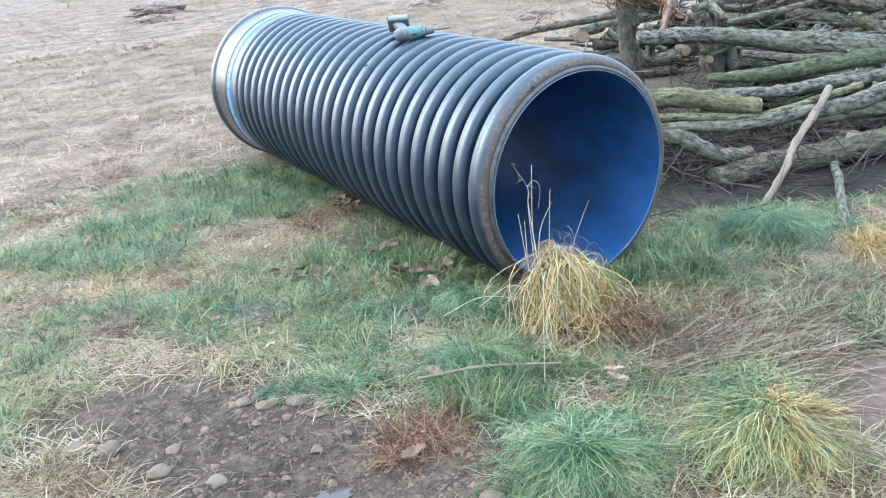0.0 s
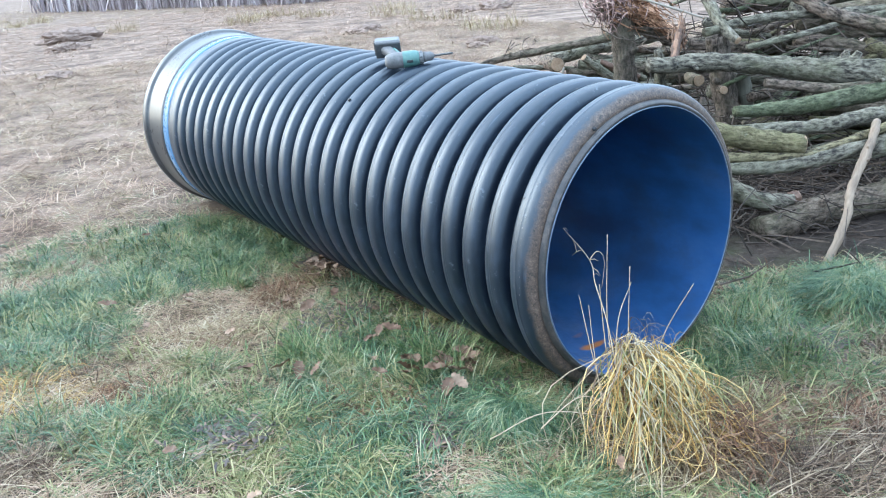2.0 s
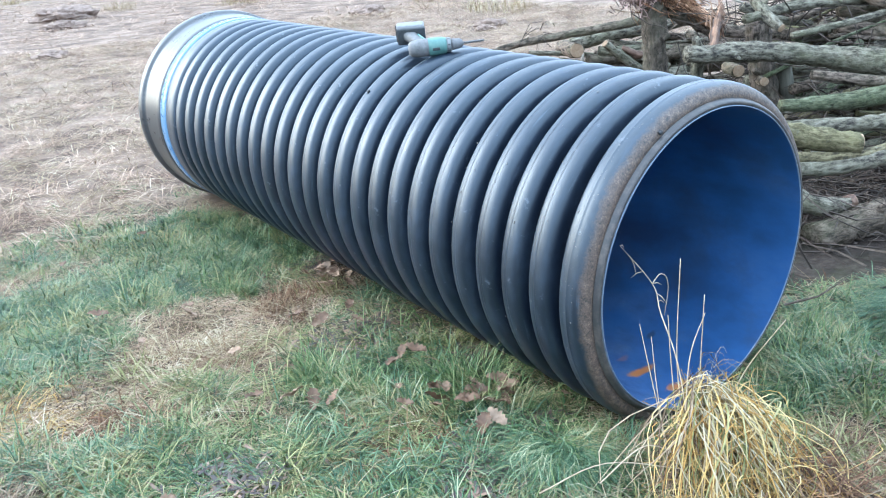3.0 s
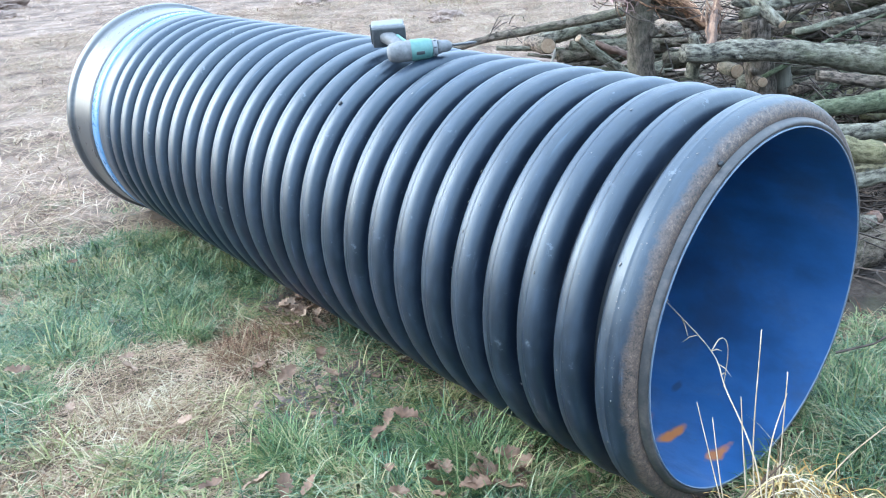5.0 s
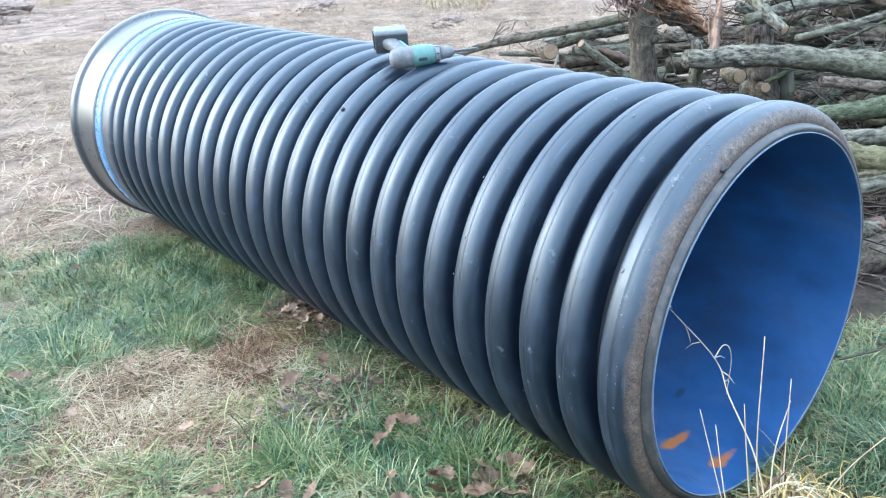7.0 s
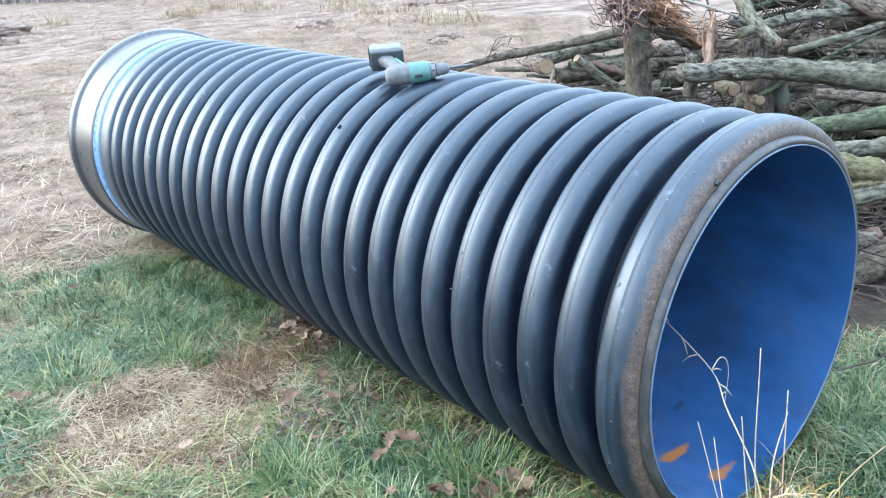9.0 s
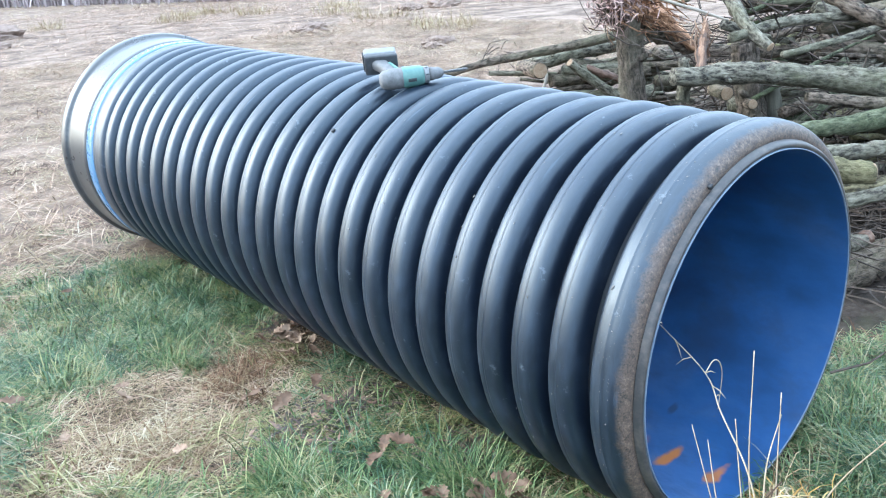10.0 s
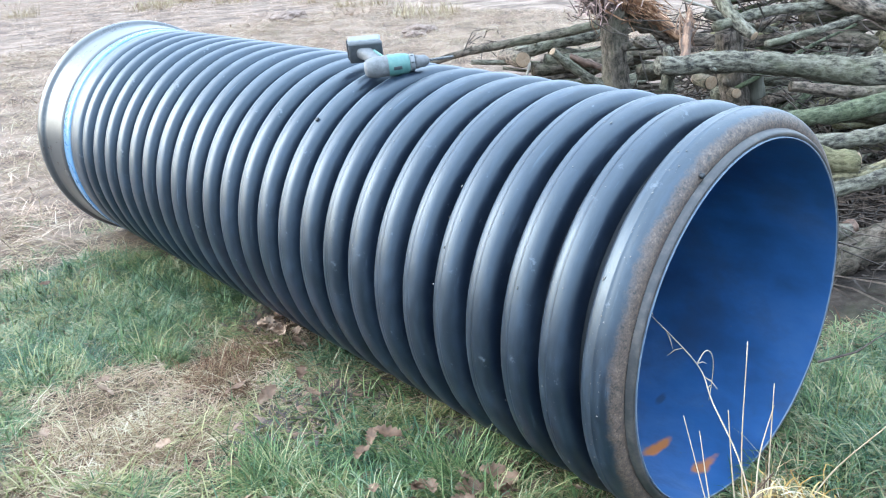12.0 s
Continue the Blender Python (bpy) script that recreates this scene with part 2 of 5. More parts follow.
def bark(name, dark, mid, light, moss, lichen=0.5, fissure=52.0):
    """Fissured bark along the log's own z, with moss in patches and pale lichen flecks."""
    mid, light, moss = (tuple(v * g for v, g in zip(c, (1.55, 1.50, 1.50))) for c in (mid, light, moss))
    m = bpy.data.materials.new(name)
    m.use_nodes = True
    n, l = m.node_tree.nodes, m.node_tree.links
    b = n["Principled BSDF"]
    tex = n.new("ShaderNodeTexCoord")
    info = n.new("ShaderNodeObjectInfo")

    def noisy(scale, stretch, detail=7.0):
        mp = n.new("ShaderNodeMapping")
        mp.inputs["Scale"].default_value = stretch
        l.new(tex.outputs["Object"], mp.inputs["Vector"])
        l.new(info.outputs["Location"], mp.inputs["Location"])
        t = n.new("ShaderNodeTexNoise")
        t.inputs["Scale"].default_value, t.inputs["Detail"].default_value, t.inputs["Roughness"].default_value = scale, detail, 0.68
        l.new(mp.outputs[0], t.inputs["Vector"])
        return t.outputs["Fac"]

    def ramp(source, stops):
        r = n.new("ShaderNodeValToRGB")
        r.color_ramp.elements.remove(r.color_ramp.elements[1])
        for i, (p, col) in enumerate(stops):
            e = r.color_ramp.elements[0] if i == 0 else r.color_ramp.elements.new(p)
            e.position, e.color = p, (*col, 1)
        l.new(source, r.inputs[0])
        return r.outputs[0]

    def mix(fac, a, c):
        k = n.new("ShaderNodeMix")
        k.data_type = "RGBA"
        l.new(fac, k.inputs[0])
        l.new(a, k.inputs[6])
        l.new(c, k.inputs[7])
        return k.outputs[2]

    def between(source, lo, hi, top=1.0):
        r = n.new("ShaderNodeMapRange")
        r.inputs["From Min"].default_value, r.inputs["From Max"].default_value, r.inputs["To Max"].default_value = lo, hi, top
        l.new(source, r.inputs["Value"])
        return r.outputs[0]

    crack = noisy(fissure, (1, 1, 0.42), 9.0)
    wood = ramp(crack, [(0.34, tuple(v * 0.35 for v in dark)), (0.42, tuple(v * 1.1 for v in dark)), (0.52, mid), (0.70, tuple(v * 1.05 for v in light))])
    green = ramp(noisy(30, (1, 1, 0.6)), [(0.3, tuple(v * 0.3 for v in moss)), (0.5, moss), (0.72, tuple(min(0.6, v * 2.0) for v in moss))])
    shift = n.new("ShaderNodeMath")
    shift.operation = "MULTIPLY_ADD"
    shift.inputs[1].default_value = 0.16
    l.new(info.outputs["Random"], shift.inputs[0])
    l.new(noisy(5, (1, 1, 0.5), 4), shift.inputs[2])
    col = mix(between(shift.outputs[0], 0.50, 0.74, 0.6), wood, green)
    pale = ramp(noisy(50, (1, 1, 1)), [(0.3, (0.216, 0.223, 0.187)), (0.7, (0.36, 0.367, 0.324))])
    col = mix(between(noisy(15, (1, 1, 0.7), 5), 0.60, 0.72, lichen * 0.6), col, pale)
    l.new(col, b.inputs["Base Color"])
    b.inputs["Roughness"].default_value = 0.88
    b.inputs["Specular IOR Level"].default_value = 0.25
    bp = n.new("ShaderNodeBump")
    bp.inputs["Strength"].default_value, bp.inputs["Distance"].default_value = 1.0, 0.02
    l.new(crack, bp.inputs["Height"])
    l.new(bp.outputs[0], b.inputs["Normal"])
    return m


DARKBARK = bark("dark_brown_bark", (0.030, 0.023, 0.019), (0.072, 0.057, 0.046), (0.135, 0.112, 0.092), (0.062, 0.058, 0.040), 0.35, 60.0)
BARK = bark("mossy_bark", (0.0432, 0.0374, 0.0302), (0.0972, 0.09, 0.0684), (0.18, 0.173, 0.137), (0.0756, 0.0778, 0.0461))
BARKB = bark("brown_bark", (0.036, 0.0274, 0.0216), (0.09, 0.0706, 0.0547), (0.169, 0.14, 0.112), (0.0612, 0.0612, 0.036), 0.4)
GREENBARK = bark("green_mossy_bark", (0.0288, 0.0324, 0.018), (0.0612, 0.0662, 0.0396), (0.122, 0.13, 0.0864), (0.0576, 0.0706, 0.0346), 0.5)
YELLOWBARK = bark("lichen_yellow_bark", (0.054, 0.0446, 0.0252), (0.105, 0.092, 0.052), (0.185, 0.165, 0.100), (0.092, 0.088, 0.042), 0.5)
REDWOOD = material("reddish_split_wood", [(0.40, (0.0298, 0.0155, 0.00957)), (0.45, (0.0999, 0.0552, 0.036)), (0.60, (0.189, 0.121, 0.0842)), (0.74, (0.278, 0.21, 0.156))],
                   scale=10, stretch=(1, 1, 0.12), rough=(0.6, 0.85), bump=0.9, fine=60, bump_dist=0.01)
GREYWOOD = material("grey_split_wood", [(0.30, (0.036, 0.0324, 0.0252)), (0.45, (0.101, 0.0936, 0.072)), (0.60, (0.173, 0.166, 0.13)), (0.74, (0.259, 0.245, 0.202))],
                    scale=10, stretch=(1, 1, 0.1), rough=(0.7, 0.9), bump=0.9, fine=60, bump_dist=0.01)
PALEBARK = material("weathered_bare_wood", [(0.30, (0.0622, 0.0428, 0.0281)), (0.45, (0.156, 0.114, 0.078)), (0.60, (0.259, 0.199, 0.143)), (0.74, (0.342, 0.285, 0.224))],
                    scale=14, stretch=(1, 1, 0.15), rough=(0.6, 0.85), bump=0.6, fine=70, bump_dist=0.006)
SPLINT = material("split_orange_wood", [(0.4, (0.0563, 0.0291, 0.0165)), (0.47, (0.1932, 0.099, 0.055)), (0.54, (0.4508, 0.2542, 0.1441)), (0.66, (0.7406, 0.495, 0.3234))],
                  scale=16, stretch=(1, 1, 0.07), rough=(0.6, 0.85), bump=1.0, fine=70, bump_dist=0.015)
CUT = material("sawn_end_grain", [(0.30, (0.176, 0.104, 0.057)), (0.5, (0.301, 0.207, 0.13)), (0.7, (0.384, 0.301, 0.217))], scale=25, rough=(0.7, 0.9), bump=0.3, fine=120, bump_dist=0.002)
STRAW = material("dry_straw", [(0.15, (0.0867, 0.0592, 0.0313)), (0.38, (0.2124, 0.1574, 0.086)), (0.55, (0.3393, 0.2726, 0.1639)), (0.72, (0.4409, 0.3802, 0.259)), (0.88, (0.5367, 0.4896, 0.3831))], scale=4, rough=(0.6, 0.8), bump=0, island=0.5, world_space=True, patch=0.6, patch_scale=4, spec=0.2)
GOLD = material("golden_straw", [(0.25, (0.1769, 0.091, 0.0235)), (0.45, (0.3562, 0.215, 0.0612)), (0.6, (0.4575, 0.3136, 0.1128)), (0.8, (0.5075, 0.3968, 0.1975))], scale=5, rough=(0.55, 0.75), bump=0, island=0.6, world_space=True, spec=0.2)
THATCH = material("brown_thatch", [(0.15, (0.059, 0.0352, 0.0232)), (0.36, (0.1614, 0.1007, 0.069)), (0.52, (0.2872, 0.195, 0.1373)), (0.68, (0.396, 0.2892, 0.2107)), (0.86, (0.5219, 0.4085, 0.3127))], scale=3, rough=(0.7, 0.9), bump=0, island=0.5, world_space=True, patch=0.7, patch_scale=3, spec=0.2)
GRASS = material("meadow_grass", [(0.12, (0.0177, 0.0344, 0.0152)), (0.34, (0.0513, 0.0931, 0.0344)), (0.52, (0.1025, 0.1579, 0.0567)), (0.68, (0.1823, 0.2146, 0.085)), (0.88, (0.3252, 0.2783, 0.1467))], scale=2.2, rough=(0.4, 0.6), bump=0, island=0.6, world_space=True, patch=0.9, patch_scale=6, spec=0.3)
BLUEGRASS = material("blue_green_grass", [(0.12, (0.0158, 0.0381, 0.0201)), (0.36, (0.0444, 0.0923, 0.0481)), (0.55, (0.0965, 0.1605, 0.0863)), (0.72, (0.1823, 0.2358, 0.1354)), (0.88, (0.3252, 0.321, 0.2006))], scale=3, rough=(0.4, 0.6), bump=0, island=0.6, world_space=True, patch=0.7, patch_scale=6, spec=0.3)
RUST = material("rusty_dead_grass", [(0.25, (0.0454, 0.0205, 0.0108)), (0.5, (0.1233, 0.065, 0.036)), (0.75, (0.2331, 0.1434, 0.0864))], scale=5, rough=(0.7, 0.9), bump=0, island=0.6, world_space=True, spec=0.2)
LEAF = material("dead_oak_leaf", [(0.3, (0.0679, 0.0356, 0.0185)), (0.5, (0.141, 0.0808, 0.0472)), (0.7, (0.24, 0.166, 0.112))], scale=18, rough=(0.6, 0.85), bump=0.3, piece=0.35, bump_dist=0.002)
STONE = material("dusty_stone", [(0.3, (0.0832, 0.0547, 0.0391)), (0.5, (0.147, 0.1028, 0.0743)), (0.7, (0.215, 0.1623, 0.1249))], scale=12, rough=(0.75, 0.95), bump=0.5, piece=0.2, bump_dist=0.006)
TWIG = material("dark_twigs", [(0.3, (0.0211, 0.015, 0.0118)), (0.6, (0.0706, 0.051, 0.0393)), (0.75, (0.1411, 0.1087, 0.0852))], scale=6, rough=(0.8, 0.95), bump=0, island=0.4, world_space=True)
# twig colours kept pale: the far haze is painted into them
HEDGE = material("hazed_hedge_twigs", [(0.3, (0.24, 0.20, 0.21)), (0.55, (0.38, 0.33, 0.34)), (0.75, (0.52, 0.47, 0.47))], scale=1, rough=(0.8, 0.95), bump=0, island=0.5, world_space=True)
WATER = material("muddy_water", [(0.3, (0.036, 0.0288, 0.0252)), (0.7, (0.0648, 0.054, 0.0432))], scale=5, rough=(0.03, 0.08), bump=0.02)


def thin(m, amount):
    """Lets light through a thin blade, in its own colour."""
    n, l = m.node_tree.nodes, m.node_tree.links
    b, out = n["Principled BSDF"], n["Material Output"]
    t, mix = n.new("ShaderNodeBsdfTranslucent"), n.new("ShaderNodeMixShader")
    l.new(b.inputs["Base Color"].links[0].from_socket, t.inputs["Color"])
    mix.inputs[0].default_value = amount
    l.new(b.outputs[0], mix.inputs[1])
    l.new(t.outputs[0], mix.inputs[2])
    l.new(mix.outputs[0], out.inputs["Surface"])


for blade in (GRASS, BLUEGRASS, STRAW, GOLD):
    thin(blade, 0.15)


# ---- small tools ----
def part(name, bm, mat, parent=None, label="", smooth=True):
    me = bpy.data.meshes.new(name)
    bm.to_mesh(me)
    bm.free()
    me.materials.append(mat)
    if smooth:
        me.polygons.foreach_set("use_smooth", [True] * len(me.polygons))
    ob = new(name, me)
    if parent is not None:
        ob.parent = parent
    if label:
        tagged(ob, label)
    return ob


def lathe(profile, sides=96, close=False):
    """A ring swept round the y axis from (y, radius) pairs."""
    bm = bmesh.new()
    rings = []
    for y, r in profile:
        rings.append([bm.verts.new((r * math.cos(k * math.tau / sides), y, r * math.sin(k * math.tau / sides))) for k in range(sides)])
    pairs = list(zip(rings, rings[1:]))
    if close:
        pairs.append((rings[-1], rings[0]))
    for p, q in pairs:
        for k in range(sides):
            bm.faces.new((p[k], p[(k + 1) % sides], q[(k + 1) % sides], q[k]))
    bmesh.ops.recalc_face_normals(bm, faces=bm.faces)
    return bm


def spline(points, radii, steps):
    """Catmull-Rom through points and radii."""
    pts = [Vector(p) for p in points]
    ext = [2 * pts[0] - pts[1], *pts, 2 * pts[-1] - pts[-2]]
    rad = [radii[0], *radii, radii[-1]]
    out = []
    for i in range(1, len(ext) - 2):
        a, b, c, d = ext[i - 1:i + 3]
        for k in range(steps):
            t = k / steps
            p = 0.5 * (2 * b + (c - a) * t + (2 * a - 5 * b + 4 * c - d) * t * t + (3 * b - a - 3 * c + d) * t ** 3)
            out.append((p, rad[i] * (1 - t) + rad[i + 1] * t))
    out.append((pts[-1], rad[-2]))
    return out


def tube(bm, path, sides=10, rough=0.0, freq=9.0, caps=True):
    """A tube along (point, radius) pairs, its girth uneven by rough."""
    rings = []
    for i, (p, r) in enumerate(path):
        d = (path[min(i + 1, len(path) - 1)][0] - path[max(i - 1, 0)][0]).normalized()
        side = d.cross(Vector((0.31, 0.83, 0.46))).normalized()
        up = d.cross(side)
        ring = []
        for k in range(sides):
            w = k * math.tau / sides
            v = side * math.cos(w) + up * math.sin(w)
            g = 1 + rough * noise.noise((p + v * r) * freq) + 0.5 * rough * noise.noise((p + v * r) * freq * 3.1)
            ring.append(bm.verts.new(p + v * r * g))
        rings.append(ring)
    for a, b in zip(rings, rings[1:]):
        for k in range(sides):
            bm.faces.new((a[k], a[(k + 1) % sides], b[(k + 1) % sides], b[k]))
    if caps:
        bm.faces.new(rings[0][::-1])
        bm.faces.new(rings[-1])
    return rings


def box(bm, size, m=Matrix(), bevel=0.0, seg=3):
    made = bmesh.ops.create_cube(bm, size=1.0, matrix=m @ Matrix.Diagonal((*size, 1)))
    if bevel:
        edges = list({e for v in made["verts"] for e in v.link_edges})
        bmesh.ops.bevel(bm, geom=edges, offset=bevel, segments=seg, affect="EDGES", profile=0.6)


# ---- ground ----
def bell(x, y, cx, cy, sx, sy):
    return np.exp(-((x - cx) / sx) ** 2 - ((y - cy) / sy) ** 2)


def lumps(x, y, f, seed):
    """Smooth cheap lumps from a few turned waves."""
    rng = np.random.RandomState(seed)
    z = np.zeros_like(x)
    for k in range(14):
        a, ph, s = rng.uniform(0, math.tau), rng.uniform(0, math.tau), rng.uniform(0.6, 1.7)
        z += np.sin((x * math.cos(a) + y * math.sin(a)) * f * s + ph + 1.7 * np.sin((y * math.cos(a) - x * math.sin(a)) * f * 0.6 + ph))
    return z / 14


def height(x, y):
    x, y = np.asarray(x, float), np.asarray(y, float)
    near = np.exp(-np.hypot(x, y - 1) / 9)
    z = 0.016 * lumps(x, y, 6.0, 1) * near + 0.03 * lumps(x, y, 1.6, 2) * near
    z += 0.008 * lumps(x, y, 23.0, 3) * near
    z += 0.25 * lumps(x, y, 0.12, 4) * (1 - np.exp(-np.hypot(x, y - 1) / 30))
    z += (0.034 * lumps(x, y, 14.0, 6) + 0.020 * lumps(x, y, 34.0, 7)) * bell(x, y, -1.5, -0.35, 0.6, 0.6)
    z -= 0.055 * bell(x, y, 0.0, -0.1, 0.45, 0.7)
    z -= 0.05 * bell(x, y, -1.42, -0.62, 0.28, 0.22)
    z += 0.02 * bell(x, y, -0.33, -0.28, 0.2, 0.2)
    z += 0.12 * bell(x, y, 3.1, 19.3, 0.9, 0.9)
    return z


def ground_mesh():
    n = 370
    u = np.linspace(-1, 1, n)
    c = np.sinh(u * 8.4) / math.sinh(8.4)
    gx, gy = np.meshgrid(c * 900 - 0.6, c * 900 + 0.6)
    v = np.stack([gx, gy, height(gx, gy)], -1).reshape(-1, 3)
    i = np.arange(n * n).reshape(n, n)
    f = np.stack([i[:-1, :-1], i[:-1, 1:], i[1:, 1:], i[1:, :-1]], -1).reshape(-1, 4)
    me = bpy.data.meshes.new("ground")
    me.from_pydata(v.tolist(), [], f.tolist())
    me.polygons.foreach_set("use_smooth", [True] * len(me.polygons))
    return me


def ground_material():
    m = bpy.data.materials.new("field_soil")
    m.use_nodes = True
    n, l = m.node_tree.nodes, m.node_tree.links
    b = n["Principled BSDF"]
    geo = n.new("ShaderNodeNewGeometry")

    def noisy(scale, detail=8.0, stretch=(1, 1, 1)):
        mp = n.new("ShaderNodeMapping")
        mp.inputs["Scale"].default_value = stretch
        l.new(geo.outputs["Position"], mp.inputs["Vector"])
        t = n.new("ShaderNodeTexNoise")
        t.inputs["Scale"].default_value, t.inputs["Detail"].default_value, t.inputs["Roughness"].default_value = scale, detail, 0.65
        l.new(mp.outputs[0], t.inputs["Vector"])
        return t.outputs["Fac"]

    def ramp(source, stops):
        r = n.new("ShaderNodeValToRGB")
        r.color_ramp.elements.remove(r.color_ramp.elements[1])
        for i, (p, col) in enumerate(stops):
            e = r.color_ramp.elements[0] if i == 0 else r.color_ramp.elements.new(p)
            e.position, e.color = p, (*col, 1)
        l.new(source, r.inputs[0])
        return r.outputs[0]

    def mix(fac, a, c):
        k = n.new("ShaderNodeMix")
        k.data_type = "RGBA"
        l.new(fac, k.inputs[0])
        l.new(a, k.inputs[6])
        l.new(c, k.inputs[7])
        return k.outputs[2]

    def spot(cx, cy, r, soft=0.5):
        d = n.new("ShaderNodeVectorMath")
        d.operation = "DISTANCE"
        flat = n.new("ShaderNodeVectorMath")
        flat.operation = "MULTIPLY"
        flat.inputs[1].default_value = (1, 1, 0)
        l.new(geo.outputs["Position"], flat.inputs[0])
        l.new(flat.outputs[0], d.inputs[0])
        d.inputs[1].default_value = (cx, cy, 0)
        wob = n.new("ShaderNodeMath")
        wob.operation = "MULTIPLY_ADD"
        wob.inputs[1].default_value = r * 0.9
        l.new(edge, wob.inputs[0])
        l.new(d.outputs["Value"], wob.inputs[2])
        mr = n.new("ShaderNodeMapRange")
        mr.inputs["From Min"].default_value, mr.inputs["From Max"].default_value = r * (1.45 + soft * 0.4), r * (1.45 - soft * 0.4)
        l.new(wob.outputs[0], mr.inputs["Value"])
        return mr.outputs[0]

    edge = noisy(5)
    soil = ramp(noisy(22), [(0.3, (0.018, 0.013, 0.0095)), (0.5, (0.046, 0.033, 0.025)), (0.7, (0.11, 0.084, 0.064))])
    straw = ramp(noisy(16, 10, (1, 0.5, 1)), [(0.3, (0.0448, 0.0278, 0.0199)), (0.45, (0.103, 0.0693, 0.0499)), (0.58, (0.165, 0.118, 0.0886)), (0.75, (0.246, 0.191, 0.15))])
    broad = ramp(noisy(1.6, 9), [(0.42, (0.075, 0.05, 0.038)), (0.60, (0.34, 0.26, 0.205))])
    half = n.new("ShaderNodeValue")
    half.outputs[0].default_value = 0.55
    field = mix(half.outputs[0], straw, broad)
    green = ramp(noisy(9), [(0.35, (0.014, 0.016, 0.008)), (0.65, (0.044, 0.044, 0.022))])
    sep = n.new("ShaderNodeSeparateXYZ")
    l.new(geo.outputs["Position"], sep.inputs[0])
    away = n.new("ShaderNodeMath")
    away.operation = "MULTIPLY_ADD"
    away.inputs[1].default_value = 0.9
    l.new(edge, away.inputs[0])
    l.new(sep.outputs["Y"], away.inputs[2])
    far = n.new("ShaderNodeMapRange")
    far.inputs["From Min"].default_value, far.inputs["From Max"].default_value = 2.7, 3.7
    l.new(away.outputs[0], far.inputs["Value"])
    patch = n.new("ShaderNodeMapRange")
    patch.inputs["From Min"].default_value, patch.inputs["From Max"].default_value = 0.42, 0.58
    l.new(noisy(2.2), patch.inputs["Value"])
    base = mix(patch.outputs[0], soil, green)
    col = mix(far.outputs[0], base, field)
    mud = ramp(noisy(14), [(0.3, (0.026, 0.019, 0.015)), (0.5, (0.070, 0.050, 0.038)), (0.75, (0.17, 0.125, 0.096))])
    # dark earth under the log pile, with its shade painted into the soil colour
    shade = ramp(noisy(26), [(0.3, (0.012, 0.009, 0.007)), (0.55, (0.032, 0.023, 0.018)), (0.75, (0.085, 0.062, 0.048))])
    sand = ramp(noisy(30), [(0.3, (0.105, 0.070, 0.054)), (0.5, (0.145, 0.100, 0.078)), (0.7, (0.20, 0.145, 0.115))])
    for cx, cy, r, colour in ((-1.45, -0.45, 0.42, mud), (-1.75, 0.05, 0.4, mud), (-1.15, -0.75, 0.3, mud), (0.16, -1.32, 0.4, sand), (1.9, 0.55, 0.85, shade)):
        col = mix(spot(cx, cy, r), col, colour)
    l.new(col, b.inputs["Base Color"])
    b.inputs["Roughness"].default_value = 0.88
    b.inputs["Specular IOR Level"].default_value = 0.25
    bp = n.new("ShaderNodeBump")
    bp.inputs["Strength"].default_value, bp.inputs["Distance"].default_value = 0.9, 0.03
    l.new(noisy(20, 10), bp.inputs["Height"])
    l.new(bp.outputs[0], b.inputs["Normal"])
    return m


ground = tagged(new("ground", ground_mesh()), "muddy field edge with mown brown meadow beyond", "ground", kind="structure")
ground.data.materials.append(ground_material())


# ---- blades ----
def blades(name, mat, base, yaw, length, lean, width, label, category, droop=1.0, zoff=-0.005, thing=False):
    """Tapered bent blades, all in one mesh. base: (n, 2); lean: 0 upright to 1 lying."""
    n = len(base)
    rng = np.random.RandomState(len(name) * 7 + n)
    z0 = height(base[:, 0], base[:, 1]) + zoff
    d = np.stack([np.cos(yaw), np.sin(yaw)], -1)
    s = np.stack([-d[:, 1], d[:, 0]], -1)
    rows = []
    a0 = lean * 1.25
    pos = np.zeros((n, 2))
    for k, (t, wd) in enumerate(((0, 0.8), (0.36, 1.0), (0.72, 0.72), (1.0, 0.0))):
        if k:
            step = t - (0, 0.36, 0.72)[k - 1]
            ang = np.minimum(a0 + droop * t * t * (0.5 + lean), 2.1)
            pos = pos + np.stack([np.sin(ang), np.cos(ang)], -1) * (length * step)[:, None]
        centre = np.concatenate([base + d * pos[:, :1], (z0 + np.maximum(pos[:, 1], 0.004 + 0.006 * rng.rand(n) - 0.0 * z0))[:, None]], 1)
        half = np.concatenate([s * (width * wd / 2)[:, None], np.zeros((n, 1))], 1)
        if wd:
            rows += [centre - half, centre + half]
        else:
            rows.append(centre)
    v = np.stack(rows, 1).reshape(-1, 3)
    i = np.arange(n)[:, None] * 7
    quads = np.concatenate([i + [0, 1, 3, 2], i + [2, 3, 5, 4]], 0)
    tris = i + [4, 5, 6]
    me = bpy.data.meshes.new(name)
    nq, nt = len(quads), len(tris)
    me.vertices.add(len(v))
    me.vertices.foreach_set("co", v.ravel())
    me.loops.add(nq * 4 + nt * 3)
    me.loops.foreach_set("vertex_index", np.concatenate([quads.ravel(), tris.ravel()]).astype(np.int32))
    me.polygons.add(nq + nt)
    me.polygons.foreach_set("loop_start", np.concatenate([np.arange(nq) * 4, nq * 4 + np.arange(nt) * 3]).astype(np.int32))
    me.update(calc_edges=True)
    me.materials.append(mat)
    return tagged(new(name, me), label, category, kind="" if thing else "stuff")


